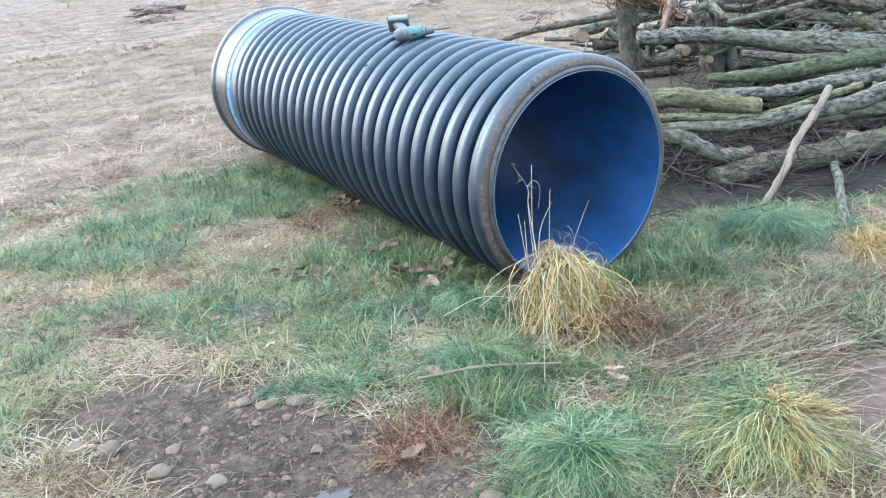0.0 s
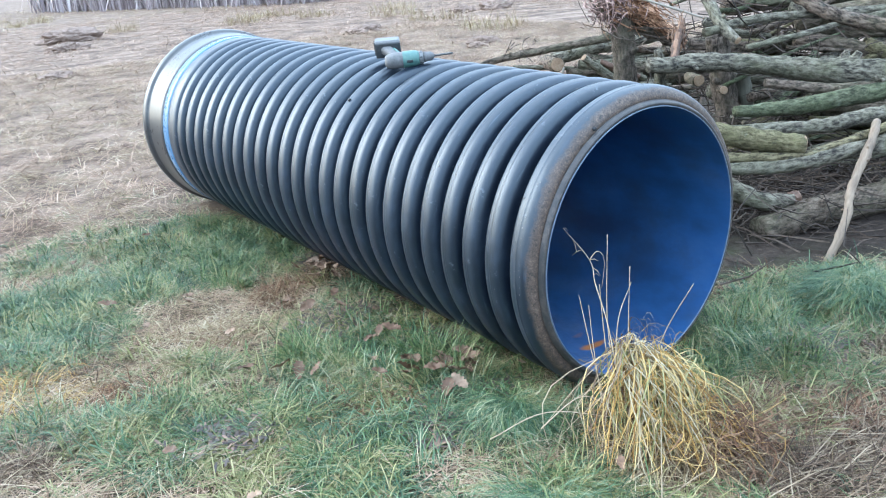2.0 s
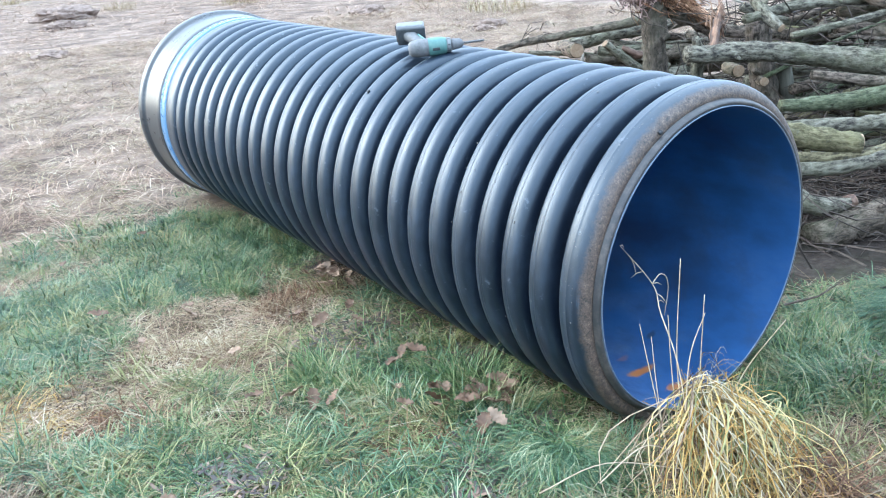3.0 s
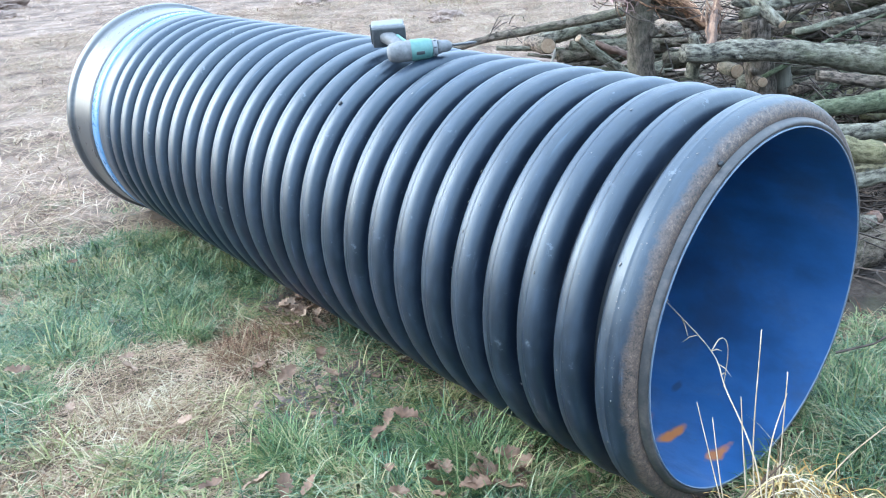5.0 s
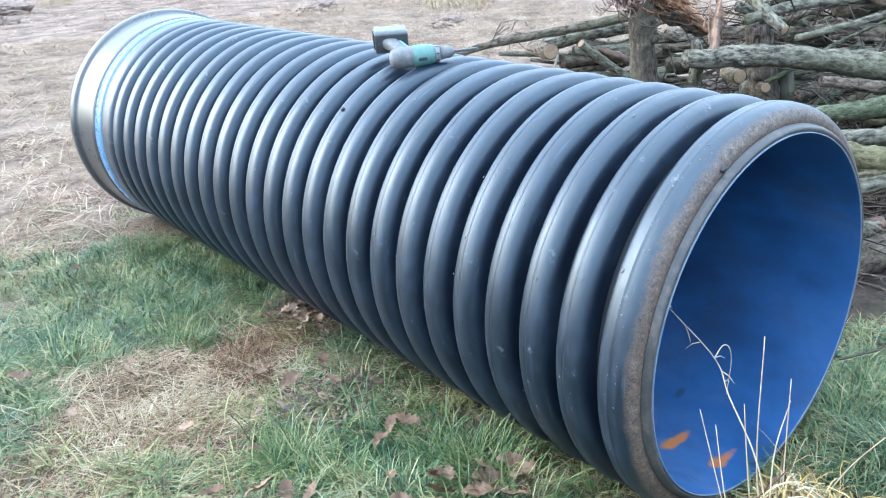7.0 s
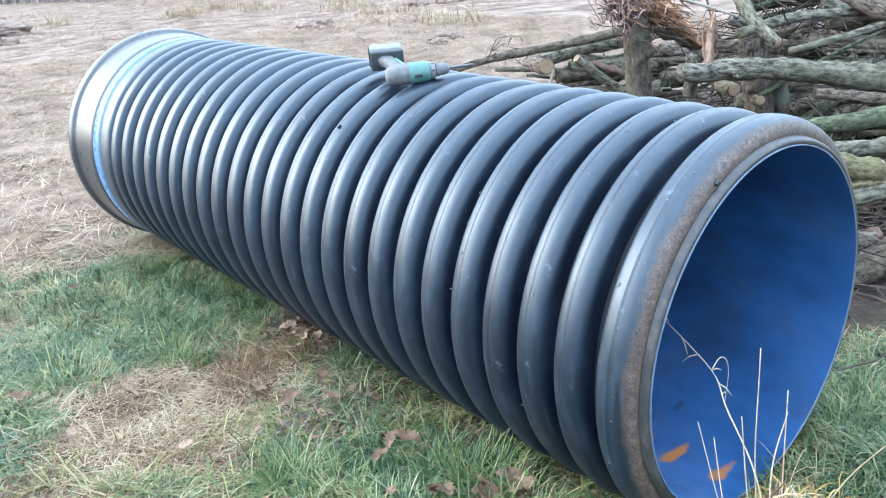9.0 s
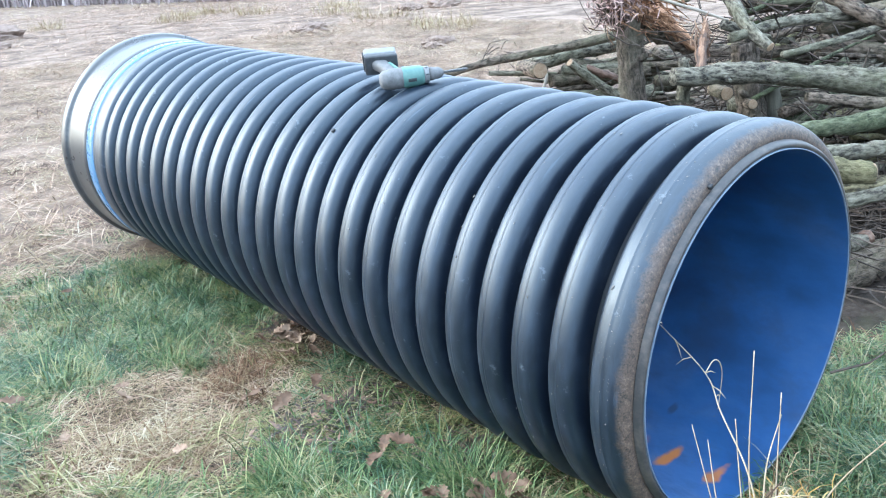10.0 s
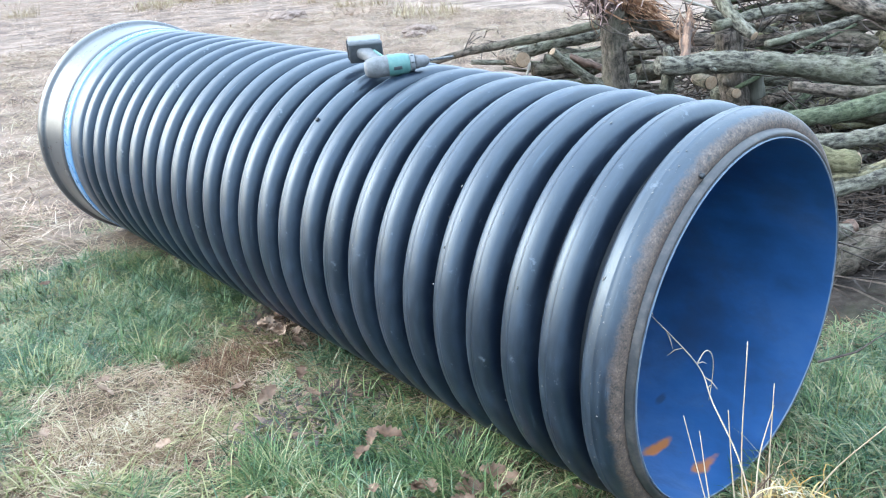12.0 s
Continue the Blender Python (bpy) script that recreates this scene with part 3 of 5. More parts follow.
def blocked(p):
    """Where nothing grows: under the pipe, in the mud, under the logs."""
    x, y = p[:, 0], p[:, 1]
    pipe = (np.abs(x) < 0.24) & (y > 0.0) & (y < 3.02)
    mud = bell(x, y, -1.45, -0.5, 0.34, 0.36) + bell(x, y, -1.78, 0.05, 0.35, 0.25) + bell(x, y, -1.1, -0.75, 0.2, 0.2) > 0.45
    pile = (0.55 * x + 0.85 * y > 0.62) & (x > 0.62) & (y < 4.5)
    sand = bell(x, y, 0.20, -1.34, 0.48, 0.36) > 0.5
    return pipe | mud | pile | sand


def clumps(rng, n, spots, per, spread):
    """Blade feet and outward yaw round clump centres."""
    own = rng.randint(0, len(spots), n)
    c = spots[own]
    off = rng.normal(0, spread, (n, 2))
    p = c + off
    yaw = np.arctan2(off[:, 1], off[:, 0]) + rng.normal(0, 0.8, n)
    comb = rng.uniform(0, 6.28, len(spots))[own] + rng.normal(0, 0.45, n)
    return p, np.where(rng.rand(n) < 0.5, comb, yaw)


def meadow(name, mat, n, nclump, x0, x1, y0, y1, seed, want, lmin, lmax, lean, wide, label, category, spread=0.05, droop=1.0, zoff=-0.005):
    """Clumped blades where want(x, y) is high."""
    r = np.random.RandomState(seed)
    c = np.stack([r.uniform(x0, x1, nclump * 8), r.uniform(y0, y1, nclump * 8)], -1)
    c = c[(r.rand(len(c)) < want(c[:, 0], c[:, 1])) & ~blocked(c)][:nclump]
    p, yaw = clumps(r, n, c, 0, spread)
    ok = ~blocked(p)
    p, yaw = p[ok], yaw[ok]
    k = len(p)
    blades(name, mat, p, yaw, r.uniform(lmin, lmax, k), np.clip(r.normal(lean, 0.22 if lean < 0.9 else 0.10, k), 0, 1.23), r.uniform(wide * 0.6, wide * 1.3, k), label, category, droop, zoff)


def verge(x, y):
    """1 on the grassy strip beside the pipe, 0 on the mown field."""
    edge = 3.0 + 0.25 * lumps(x, y, 3.0, 9) - 0.25 * np.maximum(-x - 0.6, 0)
    return 1 / (1 + np.exp((y - edge) * 7))


def greens(x, y):
    g = 0.13 + 1.9 * lumps(x, y, 4.2, 11) + 1.5 * lumps(x, y, 11.0, 13) - 0.25 * np.clip(-x - 0.9, 0, 1)
    for cx, cy, s, a in ((-0.44, 0.43, 0.2, 1.2), (-0.7, 0.77, 0.2, 1.0), (-0.4, 0.95, 0.22, 0.9), (-0.3, 2.0, 0.3, 1.1), (-0.9, 2.1, 0.3, 0.7), (-0.67, 1.64, 0.15, 0.9), (-0.86, -0.97, 0.22, 1.2),
                         (-0.84, -0.49, 0.2, 1.3), (0.7, -0.2, 0.3, 1.3), (0.3, -0.15, 0.3, 1.0), (-1.4, 0.75, 0.35, 0.8), (-1.6, 1.6, 0.4, 0.7), (0.35, -0.62, 0.3, -0.9), (-0.25, -0.95, 0.2, -0.8), (-1.35, 0.15, 0.25, -0.9),
                         (-0.95, 2.0, 0.4, 0.9), (-0.55, 2.45, 0.35, 0.9), (-1.45, 1.9, 0.4, 0.6), (-0.3, 1.75, 0.2, 0.7), (-0.89, 1.5, 0.24, -1.2), (-0.58, 1.38, 0.12, -1.5), (-0.35, 1.4, 0.15, -0.8), (-0.75, 1.15, 0.15, -0.6), (-0.16, -0.8, 0.3, -0.9), (-1.12, -0.12, 0.22, 1.0), (-1.3, 0.32, 0.2, 0.5), (-1.0, 0.12, 0.25, 0.9), (-1.25, 1.15, 0.22, -0.8), (-1.6, 0.75, 0.2, -0.8)):
        g = g + a * bell(x, y, cx, cy, s, s)
    return np.clip(g, 0.03, 1) * verge(x, y)


# ---- pipe ----
def build_pipe():
    pipe = tagged(new("drain_pipe"), "black ribbed plastic drain pipe with blue inner lining lying on grass", "pipe")
    pipe.matrix_world = Matrix.Translation((0, 0, 0.3643)) @ pose(0, 0, 0, math.degrees(math.asin(0.02718)), 0, 0)
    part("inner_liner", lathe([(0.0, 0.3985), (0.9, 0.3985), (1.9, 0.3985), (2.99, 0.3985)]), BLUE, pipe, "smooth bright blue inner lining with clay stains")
    part("core_wall", lathe([(0.02, 0.4045), (1.0, 0.4045), (2.0, 0.4045), (2.68, 0.4045)]), CORE, pipe, "dark grooves between the ribs")
    part("liner_edge", lathe([(0.0, 0.3984), (-0.0022, 0.3987), (-0.0030, 0.3998), (-0.0024, 0.4012), (0.003, 0.4014)]), LIP, pipe, "pale thin edge of the blue lining")
    part("step_ring", lathe([(0.003, 0.4012), (-0.001, 0.4035), (-0.002, 0.4075), (-0.0005, 0.4115), (0.004, 0.4145), (0.0095, 0.4160), (0.0125, 0.4175)]), STEP, pipe, "smooth grey step inside the cut rim")
    front = [(0.0135, 0.4170), (0.0128, 0.4190)]
    for k in range(1, 15):
        a = math.pi / 2 * k / 14
        front.append((0.060 - 0.0472 * math.cos(a) ** 0.86, 0.4190 + 0.0360 * math.sin(a) ** 0.80))
    front += [(0.0615, 0.4556), (0.063, 0.4550), (0.074, 0.4546), (0.083, 0.4530), (0.0895, 0.4490), (0.0935, 0.4430), (0.0965, 0.434), (0.099, 0.42), (0.100, 0.404)]
    part("end_rib", lathe(front, 144), ENDRIB, pipe, "cut end rib smeared with dry brown mud")
    prof = [(-0.0395, 0.404), (-0.0388, 0.416), (-0.0372, 0.4285), (-0.0345, 0.4375)]
    for k in range(-12, 13):
        u = k / 12
        prof.append((0.0315 * u, 0.4549 - 0.0062 * u * u - 0.0062 * u ** 6))
    prof += [(0.0345, 0.4375), (0.0372, 0.4285), (0.0388, 0.416), (0.0395, 0.404), (0.0026, 0.4552), (0.0038, 0.4556), (0.0050, 0.4546)]
    prof = [p for p in prof if not (0.0020 < p[0] < 0.0060 and p[1] < 0.4546 and p[1] > 0.4544)]
    prof.sort()
    first = part("rib", lathe(prof), PIPE, pipe)
    first.location = (0, 0.1688, 0)
    for k in range(2, 24):
        rib = new("rib", first.data)
        rib.parent = pipe
        rib.location = (0, 0.0668 + 0.1016 * k + 4.12e-4 * k ** 2 - 6.62e-6 * k ** 3, 0)
        rib.rotation_euler = (0, random.uniform(0, 6.28), 0)
    part("collar", lathe([(2.588, 0.404), (2.590, 0.43), (2.596, 0.444), (2.608, 0.4515), (2.63, 0.453), (2.66, 0.453), (2.685, 0.4535), (2.688, 0.450)]), PIPE, pipe, "smooth black collar next to the ribs")
    part("seal_band", lathe([(2.687, 0.448), (2.689, 0.4545), (2.72, 0.4552), (2.758, 0.4552), (2.760, 0.449)]), BAND, pipe, "pale blue band round the socket")
    part("socket", lathe([(2.759, 0.448), (2.762, 0.4555), (2.80, 0.4575), (2.88, 0.4605), (2.93, 0.4625), (2.948, 0.4640), (2.953, 0.470), (2.96, 0.4765), (2.985, 0.479), (3.002, 0.477), (3.006, 0.470), (3.0, 0.455), (2.985, 0.398)]), SOCKET, pipe, "smooth glossy socket end with raised lip")
    for y, x, z in ((0.012, -0.190, 0.348), (1.118, -0.291, 0.341)):
        a = math.atan2(z, x)
        bm = bmesh.new()
        box(bm, (0.009, 0.010, 0.011), pose(0, 0, 0, 0, -math.degrees(a), 0), 0.003)
        tab = part("mould_tab", bm, CORE, pipe, "small dark moulded tab")
        rad = 0.428 if y < 0.1 else 0.4565
        tab.location = (rad * math.cos(a), y, rad * math.sin(a))
    r = random.Random(17)
    bm = bmesh.new()
    for k in range(650):
        n = int(9 * r.random() ** 1.7)
        y = (0.0668 + 0.104 * n if n else 0.06) + r.uniform(-0.02, 0.02)
        a = radians(r.uniform(85, 225))
        s = 0.0005 + 0.0015 * r.random() ** 4
        c = Vector((0.4555 * math.cos(a), y, 0.4555 * math.sin(a)))
        m = Matrix.Translation(c) @ pose(0, 0, 0, 0, -math.degrees(a), 0) @ Matrix.Diagonal((s * 0.25, s * r.uniform(0.7, 1.3), s * r.uniform(0.8, 2.2), 1))
        bmesh.ops.create_icosphere(bm, subdivisions=1, radius=1, matrix=m)
    tagged(part("mud_specks", bm, SPECK, pipe, "pale dried splashes on the ribs"), kind="stuff")
    return pipe


SOCKET = material("glossy_black_socket", [(0.3, (0.016, 0.019, 0.024)), (0.55, (0.032, 0.036, 0.042)), (0.75, (0.085, 0.09, 0.095))], scale=5, rough=(0.24, 0.36), bump=0.06, fine=50, bump_dist=0.003, spec=0.75)
STEP = material("dull_grey_plastic", [(0.3, (0.020, 0.021, 0.025)), (0.5, (0.045, 0.043, 0.045)), (0.7, (0.12, 0.10, 0.088))], scale=14, rough=(0.34, 0.5), bump=0.2, fine=60, bump_dist=0.003)
SPECK = material("dried_splash", [(0.3, (0.0648, 0.0612, 0.0576)), (0.7, (0.187, 0.18, 0.173))], scale=40, rough=(0.6, 0.8), bump=0, island=0.5)
build_pipe()


# ---- drill ----
def build_drill():
    drill = tagged(new("cordless_drill"), "teal and grey cordless drill lying on top of the pipe", "drill")
    u = Vector((0.83, -0.54, 0.05)).normalized()
    v = Vector((0.12, 0.86, 0.24))
    v = (v - u * v.dot(u)).normalized()
    w = u.cross(v)
    m = Matrix((u, v, w)).transposed().to_4x4()
    m.translation = Vector((-0.104, 1.020, 0.863))
    drill.matrix_world = m @ Matrix.Scale(0.82, 4)

    def along(prof, sides=28):
        bm = lathe(prof, sides)
        bmesh.ops.transform(bm, matrix=pose(0, 0, 0, 0, 0, -90), verts=bm.verts)
        return bm
    back = along([(-0.085, 0.004), (-0.083, 0.020), (-0.074, 0.029), (-0.05, 0.0335), (-0.02, 0.0345), (-0.004, 0.034)])
    part("motor_housing", back, MIDGREY, drill, "grey rubber rear housing")
    part("gear_housing", along([(-0.006, 0.0335), (-0.003, 0.0358), (0.03, 0.0352), (0.055, 0.0325), (0.066, 0.0285), (0.067, 0.02)]), TEAL, drill, "teal front housing")
    part("clutch_ring", along([(0.0665, 0.018), (0.067, 0.0275), (0.071, 0.0285), (0.079, 0.0275), (0.083, 0.026), (0.084, 0.018)]), GREYP, drill, "grey ribbed clutch ring")
    part("chuck", along([(0.0838, 0.015), (0.085, 0.0225), (0.095, 0.0225), (0.097, 0.0205), (0.118, 0.0195), (0.128, 0.013), (0.133, 0.008), (0.133, 0.003)]), MIDGREY, drill, "grey keyless chuck")
    bm = bmesh.new()
    for turn in (0, math.pi):
        path = [(Vector((0.132 + 0.085 * k / 40, 0.0024 * math.cos(turn + k * 0.62), 0.0024 * math.sin(turn + k * 0.62))), 0.0029 * (1 if k < 36 else (41 - k) / 5)) for k in range(41)]
        tube(bm, path, 6)
    part("drill_bit", bm, STEEL, drill, "twisted steel drill bit")
    bm = bmesh.new()
    rings = []
    for k in range(9):
        t = k / 8
        cx, wx, wz = -0.030 - 0.040 * t, 0.024 - 0.004 * math.sin(t * 3.1) + 0.006 * t ** 4, 0.0175 + 0.004 * t ** 3
        rings.append([bm.verts.new((cx + wx * math.copysign(abs(math.cos(a)) ** 0.7, math.cos(a)), 0.024 + 0.10 * t, wz * math.copysign(abs(math.sin(a)) ** 0.7, math.sin(a)))) for a in (j * math.tau / 16 for j in range(16))])
    for a, b in zip(rings, rings[1:]):
        for k in range(16):
            bm.faces.new((a[k], a[(k + 1) % 16], b[(k + 1) % 16], b[k]))
    bmesh.ops.recalc_face_normals(bm, faces=bm.faces)
    grip = part("grip", bm, MIDGREY, drill, "grey rubber grip")
    bm = bmesh.new()
    box(bm, (0.010, 0.07, 0.036), pose(-0.026, 0.068, 0, 0, 0, 22), 0.004)
    part("grip_stripe", bm, TEAL, grip, "teal stripe along the grip")
    bm = bmesh.new()
    box(bm, (0.016, 0.034, 0.020), pose(0.004, 0.052, 0, 0, 0, 8), 0.005)
    part("trigger", bm, DARKGREY, drill)
    bm = bmesh.new()
    box(bm, (0.115, 0.020, 0.070), pose(-0.064, 0.126, 0, 0, 0, -6), 0.007)
    foot = part("battery_mount", bm, DARKGREY, drill, "charcoal battery mount")
    bm = bmesh.new()
    box(bm, (0.112, 0.046, 0.074), pose(-0.064, 0.160, 0, 0, 0, -6), 0.010)
    pack = part("battery", bm, GREYP, drill, "grey slide battery pack")
    bm = bmesh.new()
    box(bm, (0.09, 0.010, 0.050), pose(-0.064, 0.186, 0, 0, 0, -6), 0.004)
    part("battery_base", bm, PALEGREY, pack, "pale grey base of the battery")
    for k in range(7):
        a = k * math.tau / 7
        bm = bmesh.new()
        box(bm, (0.010, 0.005, 0.002), pose(0.075, 0.0282 * math.cos(a), 0.0282 * math.sin(a), math.degrees(a) - 90, 0, 0), 0.0004, 1)
        part("clutch_mark", bm, DARKGREY, drill, "dark mark on the clutch ring")
    for y in (0.148, 0.160, 0.172):
        bm = bmesh.new()
        box(bm, (0.006, 0.006, 0.060), pose(-0.122, y, 0, 0, 0, -6), 0.002)
        part("vent_slot", bm, DARKGREY, pack, "dark slot in the battery's end")
    bm = bmesh.new()
    box(bm, (0.024, 0.016, 0.002), pose(0.022, 0.003, -0.0352, 0, 0, 0), 0.0004, 1)
    part("logo_plate", bm, DARKGREY, drill, "dark maker's mark on the teal housing")
    bm = bmesh.new()
    box(bm, (0.028, 0.002, 0.012), pose(0.024, -0.0352, 0.004), 0.0004, 1)
    part("logo_plate", bm, DARKGREY, drill)


build_drill()


# ---- log pile ----
def log(name, label, pts, radii, mat, rough=0.24, cut=True, cut_start=True, group="stacked logs", knots=2, category="log", sides=18, steps=12):
    o = Vector(pts[0])
    axis = (Vector(pts[-1]) - o).normalized()
    turn = axis.to_track_quat("Z", "Y").to_matrix().to_4x4()
    m = Matrix.Translation(o) @ turn
    inv = m.inverted()
    path = spline([inv @ Vector(p) for p in pts], radii, steps)
    path = [(p + Vector((noise.noise(p * 3 + o), noise.noise(p * 3 - o), 0)) * r * 0.35, r) for p, r in path]
    bm = bmesh.new()
    tube(bm, path, sides, rough, 19.0)
    for k in range(knots):
        p, r = path[random.randrange(2, len(path) - 2)]
        a = random.uniform(0, math.tau)
        out = Vector((math.cos(a), math.sin(a), 0.4))
        tube(bm, [(p, r * 0.45), (p + out * r * 1.1, r * 0.32), (p + out * r * 1.5, r * 0.22)], 7, 0.2, 20)
    ob = tagged(part(name, bm, mat), label, category, group)
    ob.matrix_world = m
    if cut:
        for (p, r), (q, _), wanted in ((path[0], path[1], cut_start), (path[-1], path[-2], True)):
            if not wanted:
                continue
            d = (p - q).normalized()
            bm = bmesh.new()
            tube(bm, [(p - d * 0.004, r * 0.93), (p + d * 0.0035, r * 0.91), (p + d * 0.004, r * 0.86)], 16, 0.1, 16)
            part("cut_end", bm, CUT, ob, "pale sawn end")
    return ob


def pile():
    log("log", "thick grey-brown trunk at the foot of the log pile", [(1.144, 0.386, 0.030), (1.515, 0.271, 0.058), (1.886, 0.142, 0.076), (2.5, -0.06, 0.10)], [0.058, 0.064, 0.070, 0.070], BARKB, cut=False)
    log("branch_stub", "short sawn side branch with pale orange end", [(1.90, 0.21, 0.105), (1.868, 0.165, 0.125), (1.845, 0.130, 0.138)], [0.046, 0.045, 0.043], BARKB, knots=0, cut_start=False)
    log("stick", "pale weathered stick leaning on the log pile", [(1.098, 0.053, -0.02), (1.30, 0.10, 0.10), (1.444, 0.162, 0.18), (1.70, 0.235, 0.285), (1.884, 0.300, 0.363)], [0.016, 0.017, 0.018, 0.019, 0.018], PALEBARK, rough=0.3, knots=4, category="stick", cut_start=False)
    log("stick", "short mossy prop stick under the thick trunk", [(1.62, 0.06, 0.06), (1.36, -0.15, 0.05), (1.03, -0.405, -0.02)], [0.020, 0.020, 0.022], BARK, category="stick", knots=1, cut_start=False)
    log("log", "yellowish-green lichen covered log", [(0.964, 0.827, 0.413), (1.299, 0.596, 0.364), (1.52, 0.43, 0.325)], [0.047, 0.050, 0.044], YELLOWBARK, cut_start=False)
    log("log", "straight mossy log in the stack", [(1.20, 0.83, 0.362), (1.743, 0.551, 0.342), (2.23, 0.355, 0.354), (2.75, 0.16, 0.37)], [0.026, 0.032, 0.038, 0.038], BARK, cut_start=False)
    log("log", "thin pale yellow-green pole in the stack", [(0.951, 0.740, 0.324), (1.298, 0.525, 0.288), (1.584, 0.385, 0.280), (2.096, 0.269, 0.347)], [0.022, 0.022, 0.022, 0.020], YELLOWBARK, knots=1, cut_start=False)
    log("log", "bent grey-green branch thickening to a fork", [(0.890, 0.717, 0.281), (1.147, 0.565, 0.258), (1.53, 0.384, 0.252), (2.025, 0.219, 0.285), (2.4, 0.15, 0.36)], [0.024, 0.027, 0.029, 0.045, 0.05], BARK, cut_start=False)
    log("log", "mossy branch with broken reddish tip", [(0.949, 0.740, 0.277), (1.085, 0.579, 0.217), (1.192, 0.410, 0.140), (1.325, 0.345, 0.135)], [0.047, 0.046, 0.037, 0.026], BARK, cut=False)
    log("broken_tip", "reddish splintered branch tip", [(1.318, 0.350, 0.135), (1.36, 0.36, 0.132), (1.41, 0.385, 0.118)], [0.026, 0.025, 0.006], REDWOOD, rough=0.5, knots=0, cut=False, group="", category="wood")
    log("log", "green mossy log crossing the stack", [(1.603, 0.827, 0.403), (1.911, 0.682, 0.399), (2.433, 0.489, 0.422), (2.95, 0.30, 0.45)], [0.026, 0.038, 0.049, 0.049], GREENBARK, cut_start=False)
    log("log", "big mossy trunk lying along the top of the stack", [(1.475, 1.236, 0.615), (1.727, 1.102, 0.602), (2.042, 0.889, 0.558), (2.260, 0.700, 0.503), (2.65, 0.44, 0.45)], [0.038, 0.045, 0.051, 0.066, 0.069], BARK, knots=4, cut_start=False)
    log("log", "thin dark log under the big trunk", [(1.90, 0.87, 0.49), (2.185, 0.664, 0.444), (2.6, 0.42, 0.42)], [0.022, 0.028, 0.030], BARKB, cut_start=False)
    log("branch", "leaning mossy branch over the stack", [(2.195, 1.489, 0.958), (2.116, 1.362, 0.862), (2.026, 1.208, 0.745), (2.010, 1.112, 0.683)], [0.035, 0.031, 0.030, 0.022], BARK, category="branch", cut_start=False)
    log("log", "straight mossy pole on top of the stack", [(1.93, 1.25, 0.72), (2.245, 1.164, 0.764), (2.615, 0.979, 0.752), (3.1, 0.74, 0.74)], [0.024, 0.024, 0.024, 0.025], BARK, cut_start=False)
    log("branch", "thin grey-green branch sloping over the stack", [(1.992, 1.037, 0.647), (2.564, 0.884, 0.707), (2.95, 0.76, 0.74)], [0.015, 0.018, 0.019], BARK, category="branch", cut_start=False)
    log("log", "dark trunk lying across the top of the pile", [(2.47, 1.25, 0.95), (2.493, 1.021, 0.824), (2.565, 0.853, 0.742), (2.72, 0.62, 0.66)], [0.037, 0.036, 0.036, 0.036], BARKB, cut_start=False)
    log("stick", "white peeled stick on the pile", [(1.78, 1.58, 0.92), (1.889, 1.408, 0.849), (1.965, 1.29, 0.797)], [0.006, 0.007, 0.005], WHITEWOOD, category="stick", knots=0)
    log("broken_stub", "upright splintered orange wood stub", [(1.60, 1.19, 0.60), (1.754, 1.284, 0.705), (1.87, 1.353, 0.777), (1.885, 1.362, 0.80)], [0.018, 0.021, 0.018, 0.008], STUBWOOD, rough=0.7, knots=0, cut=False, group="", category="wood")
    log("post", "upright bark-covered post holding the stack", [(2.10, 1.195, -0.05), (2.073, 1.209, 0.318), (2.023, 1.235, 0.597), (2.003, 1.245, 0.70)], [0.064, 0.063, 0.062, 0.055], DARKBARK, group="upright posts", category="post", cut=False)
    log("post", "thinner upright post beside the stack", [(2.22, 1.13, -0.05), (2.176, 1.156, 0.304), (2.145, 1.172, 0.583)], [0.038, 0.037, 0.036], GREYWOOD, group="upright posts", category="post")
    log("post", "upright broken tree trunk with shattered top", [(1.99, 1.78, -0.05), (1.960, 1.795, 0.324), (1.932, 1.809, 0.583), (1.905, 1.824, 0.80)], [0.070, 0.064, 0.065, 0.070], DARKBARK, group="upright posts", category="post", cut=False)
    log("torn_log", "shattered trunk with torn orange wood", [(1.83, 1.86, 0.90), (1.98, 1.784, 0.845), (2.116, 1.714, 0.756), (2.262, 1.639, 0.616)], [0.050, 0.050, 0.040, 0.023], SPLINT, rough=0.55, cut=False, group="", category="wood", knots=3)
    log("log", "dark trunk behind the torn wood", [(1.86, 1.90, 0.86), (2.05, 1.80, 0.77), (2.3, 1.68, 0.62)], [0.06, 0.06, 0.05], BARKB, rough=0.4, cut=False)
    log("pole", "long slim mossy pole sticking out of the pile", [(1.90, 3.455, 0.375), (2.297, 3.225, 0.471), (2.765, 2.955, 0.525), (3.25, 2.66, 0.60)], [0.016, 0.026, 0.030, 0.034], BARKB, category="pole", cut_start=False)
    log("log", "sawn branch end sticking up behind the pipe", [(2.73, 2.90, 0.425), (2.87, 2.86, 0.315), (3.08, 2.75, 0.14)], [0.027, 0.031, 0.032], BARK)
    log("log", "short sawn log with pale face", [(2.628, 3.062, 0.378), (2.74, 3.25, 0.37), (2.9, 3.5, 0.35)], [0.053, 0.053, 0.053], BARKB)
    log("log", "small sawn log in the heap", [(2.849, 2.934, 0.374), (2.987, 2.855, 0.314), (3.2, 2.73, 0.22)], [0.023, 0.023, 0.023], BARK)
    log("log", "thick mossy log behind the long pole", [(2.72, 3.22, 0.40), (3.05, 3.05, 0.46), (3.5, 2.80, 0.52)], [0.045, 0.05, 0.05], BARK, cut=False)
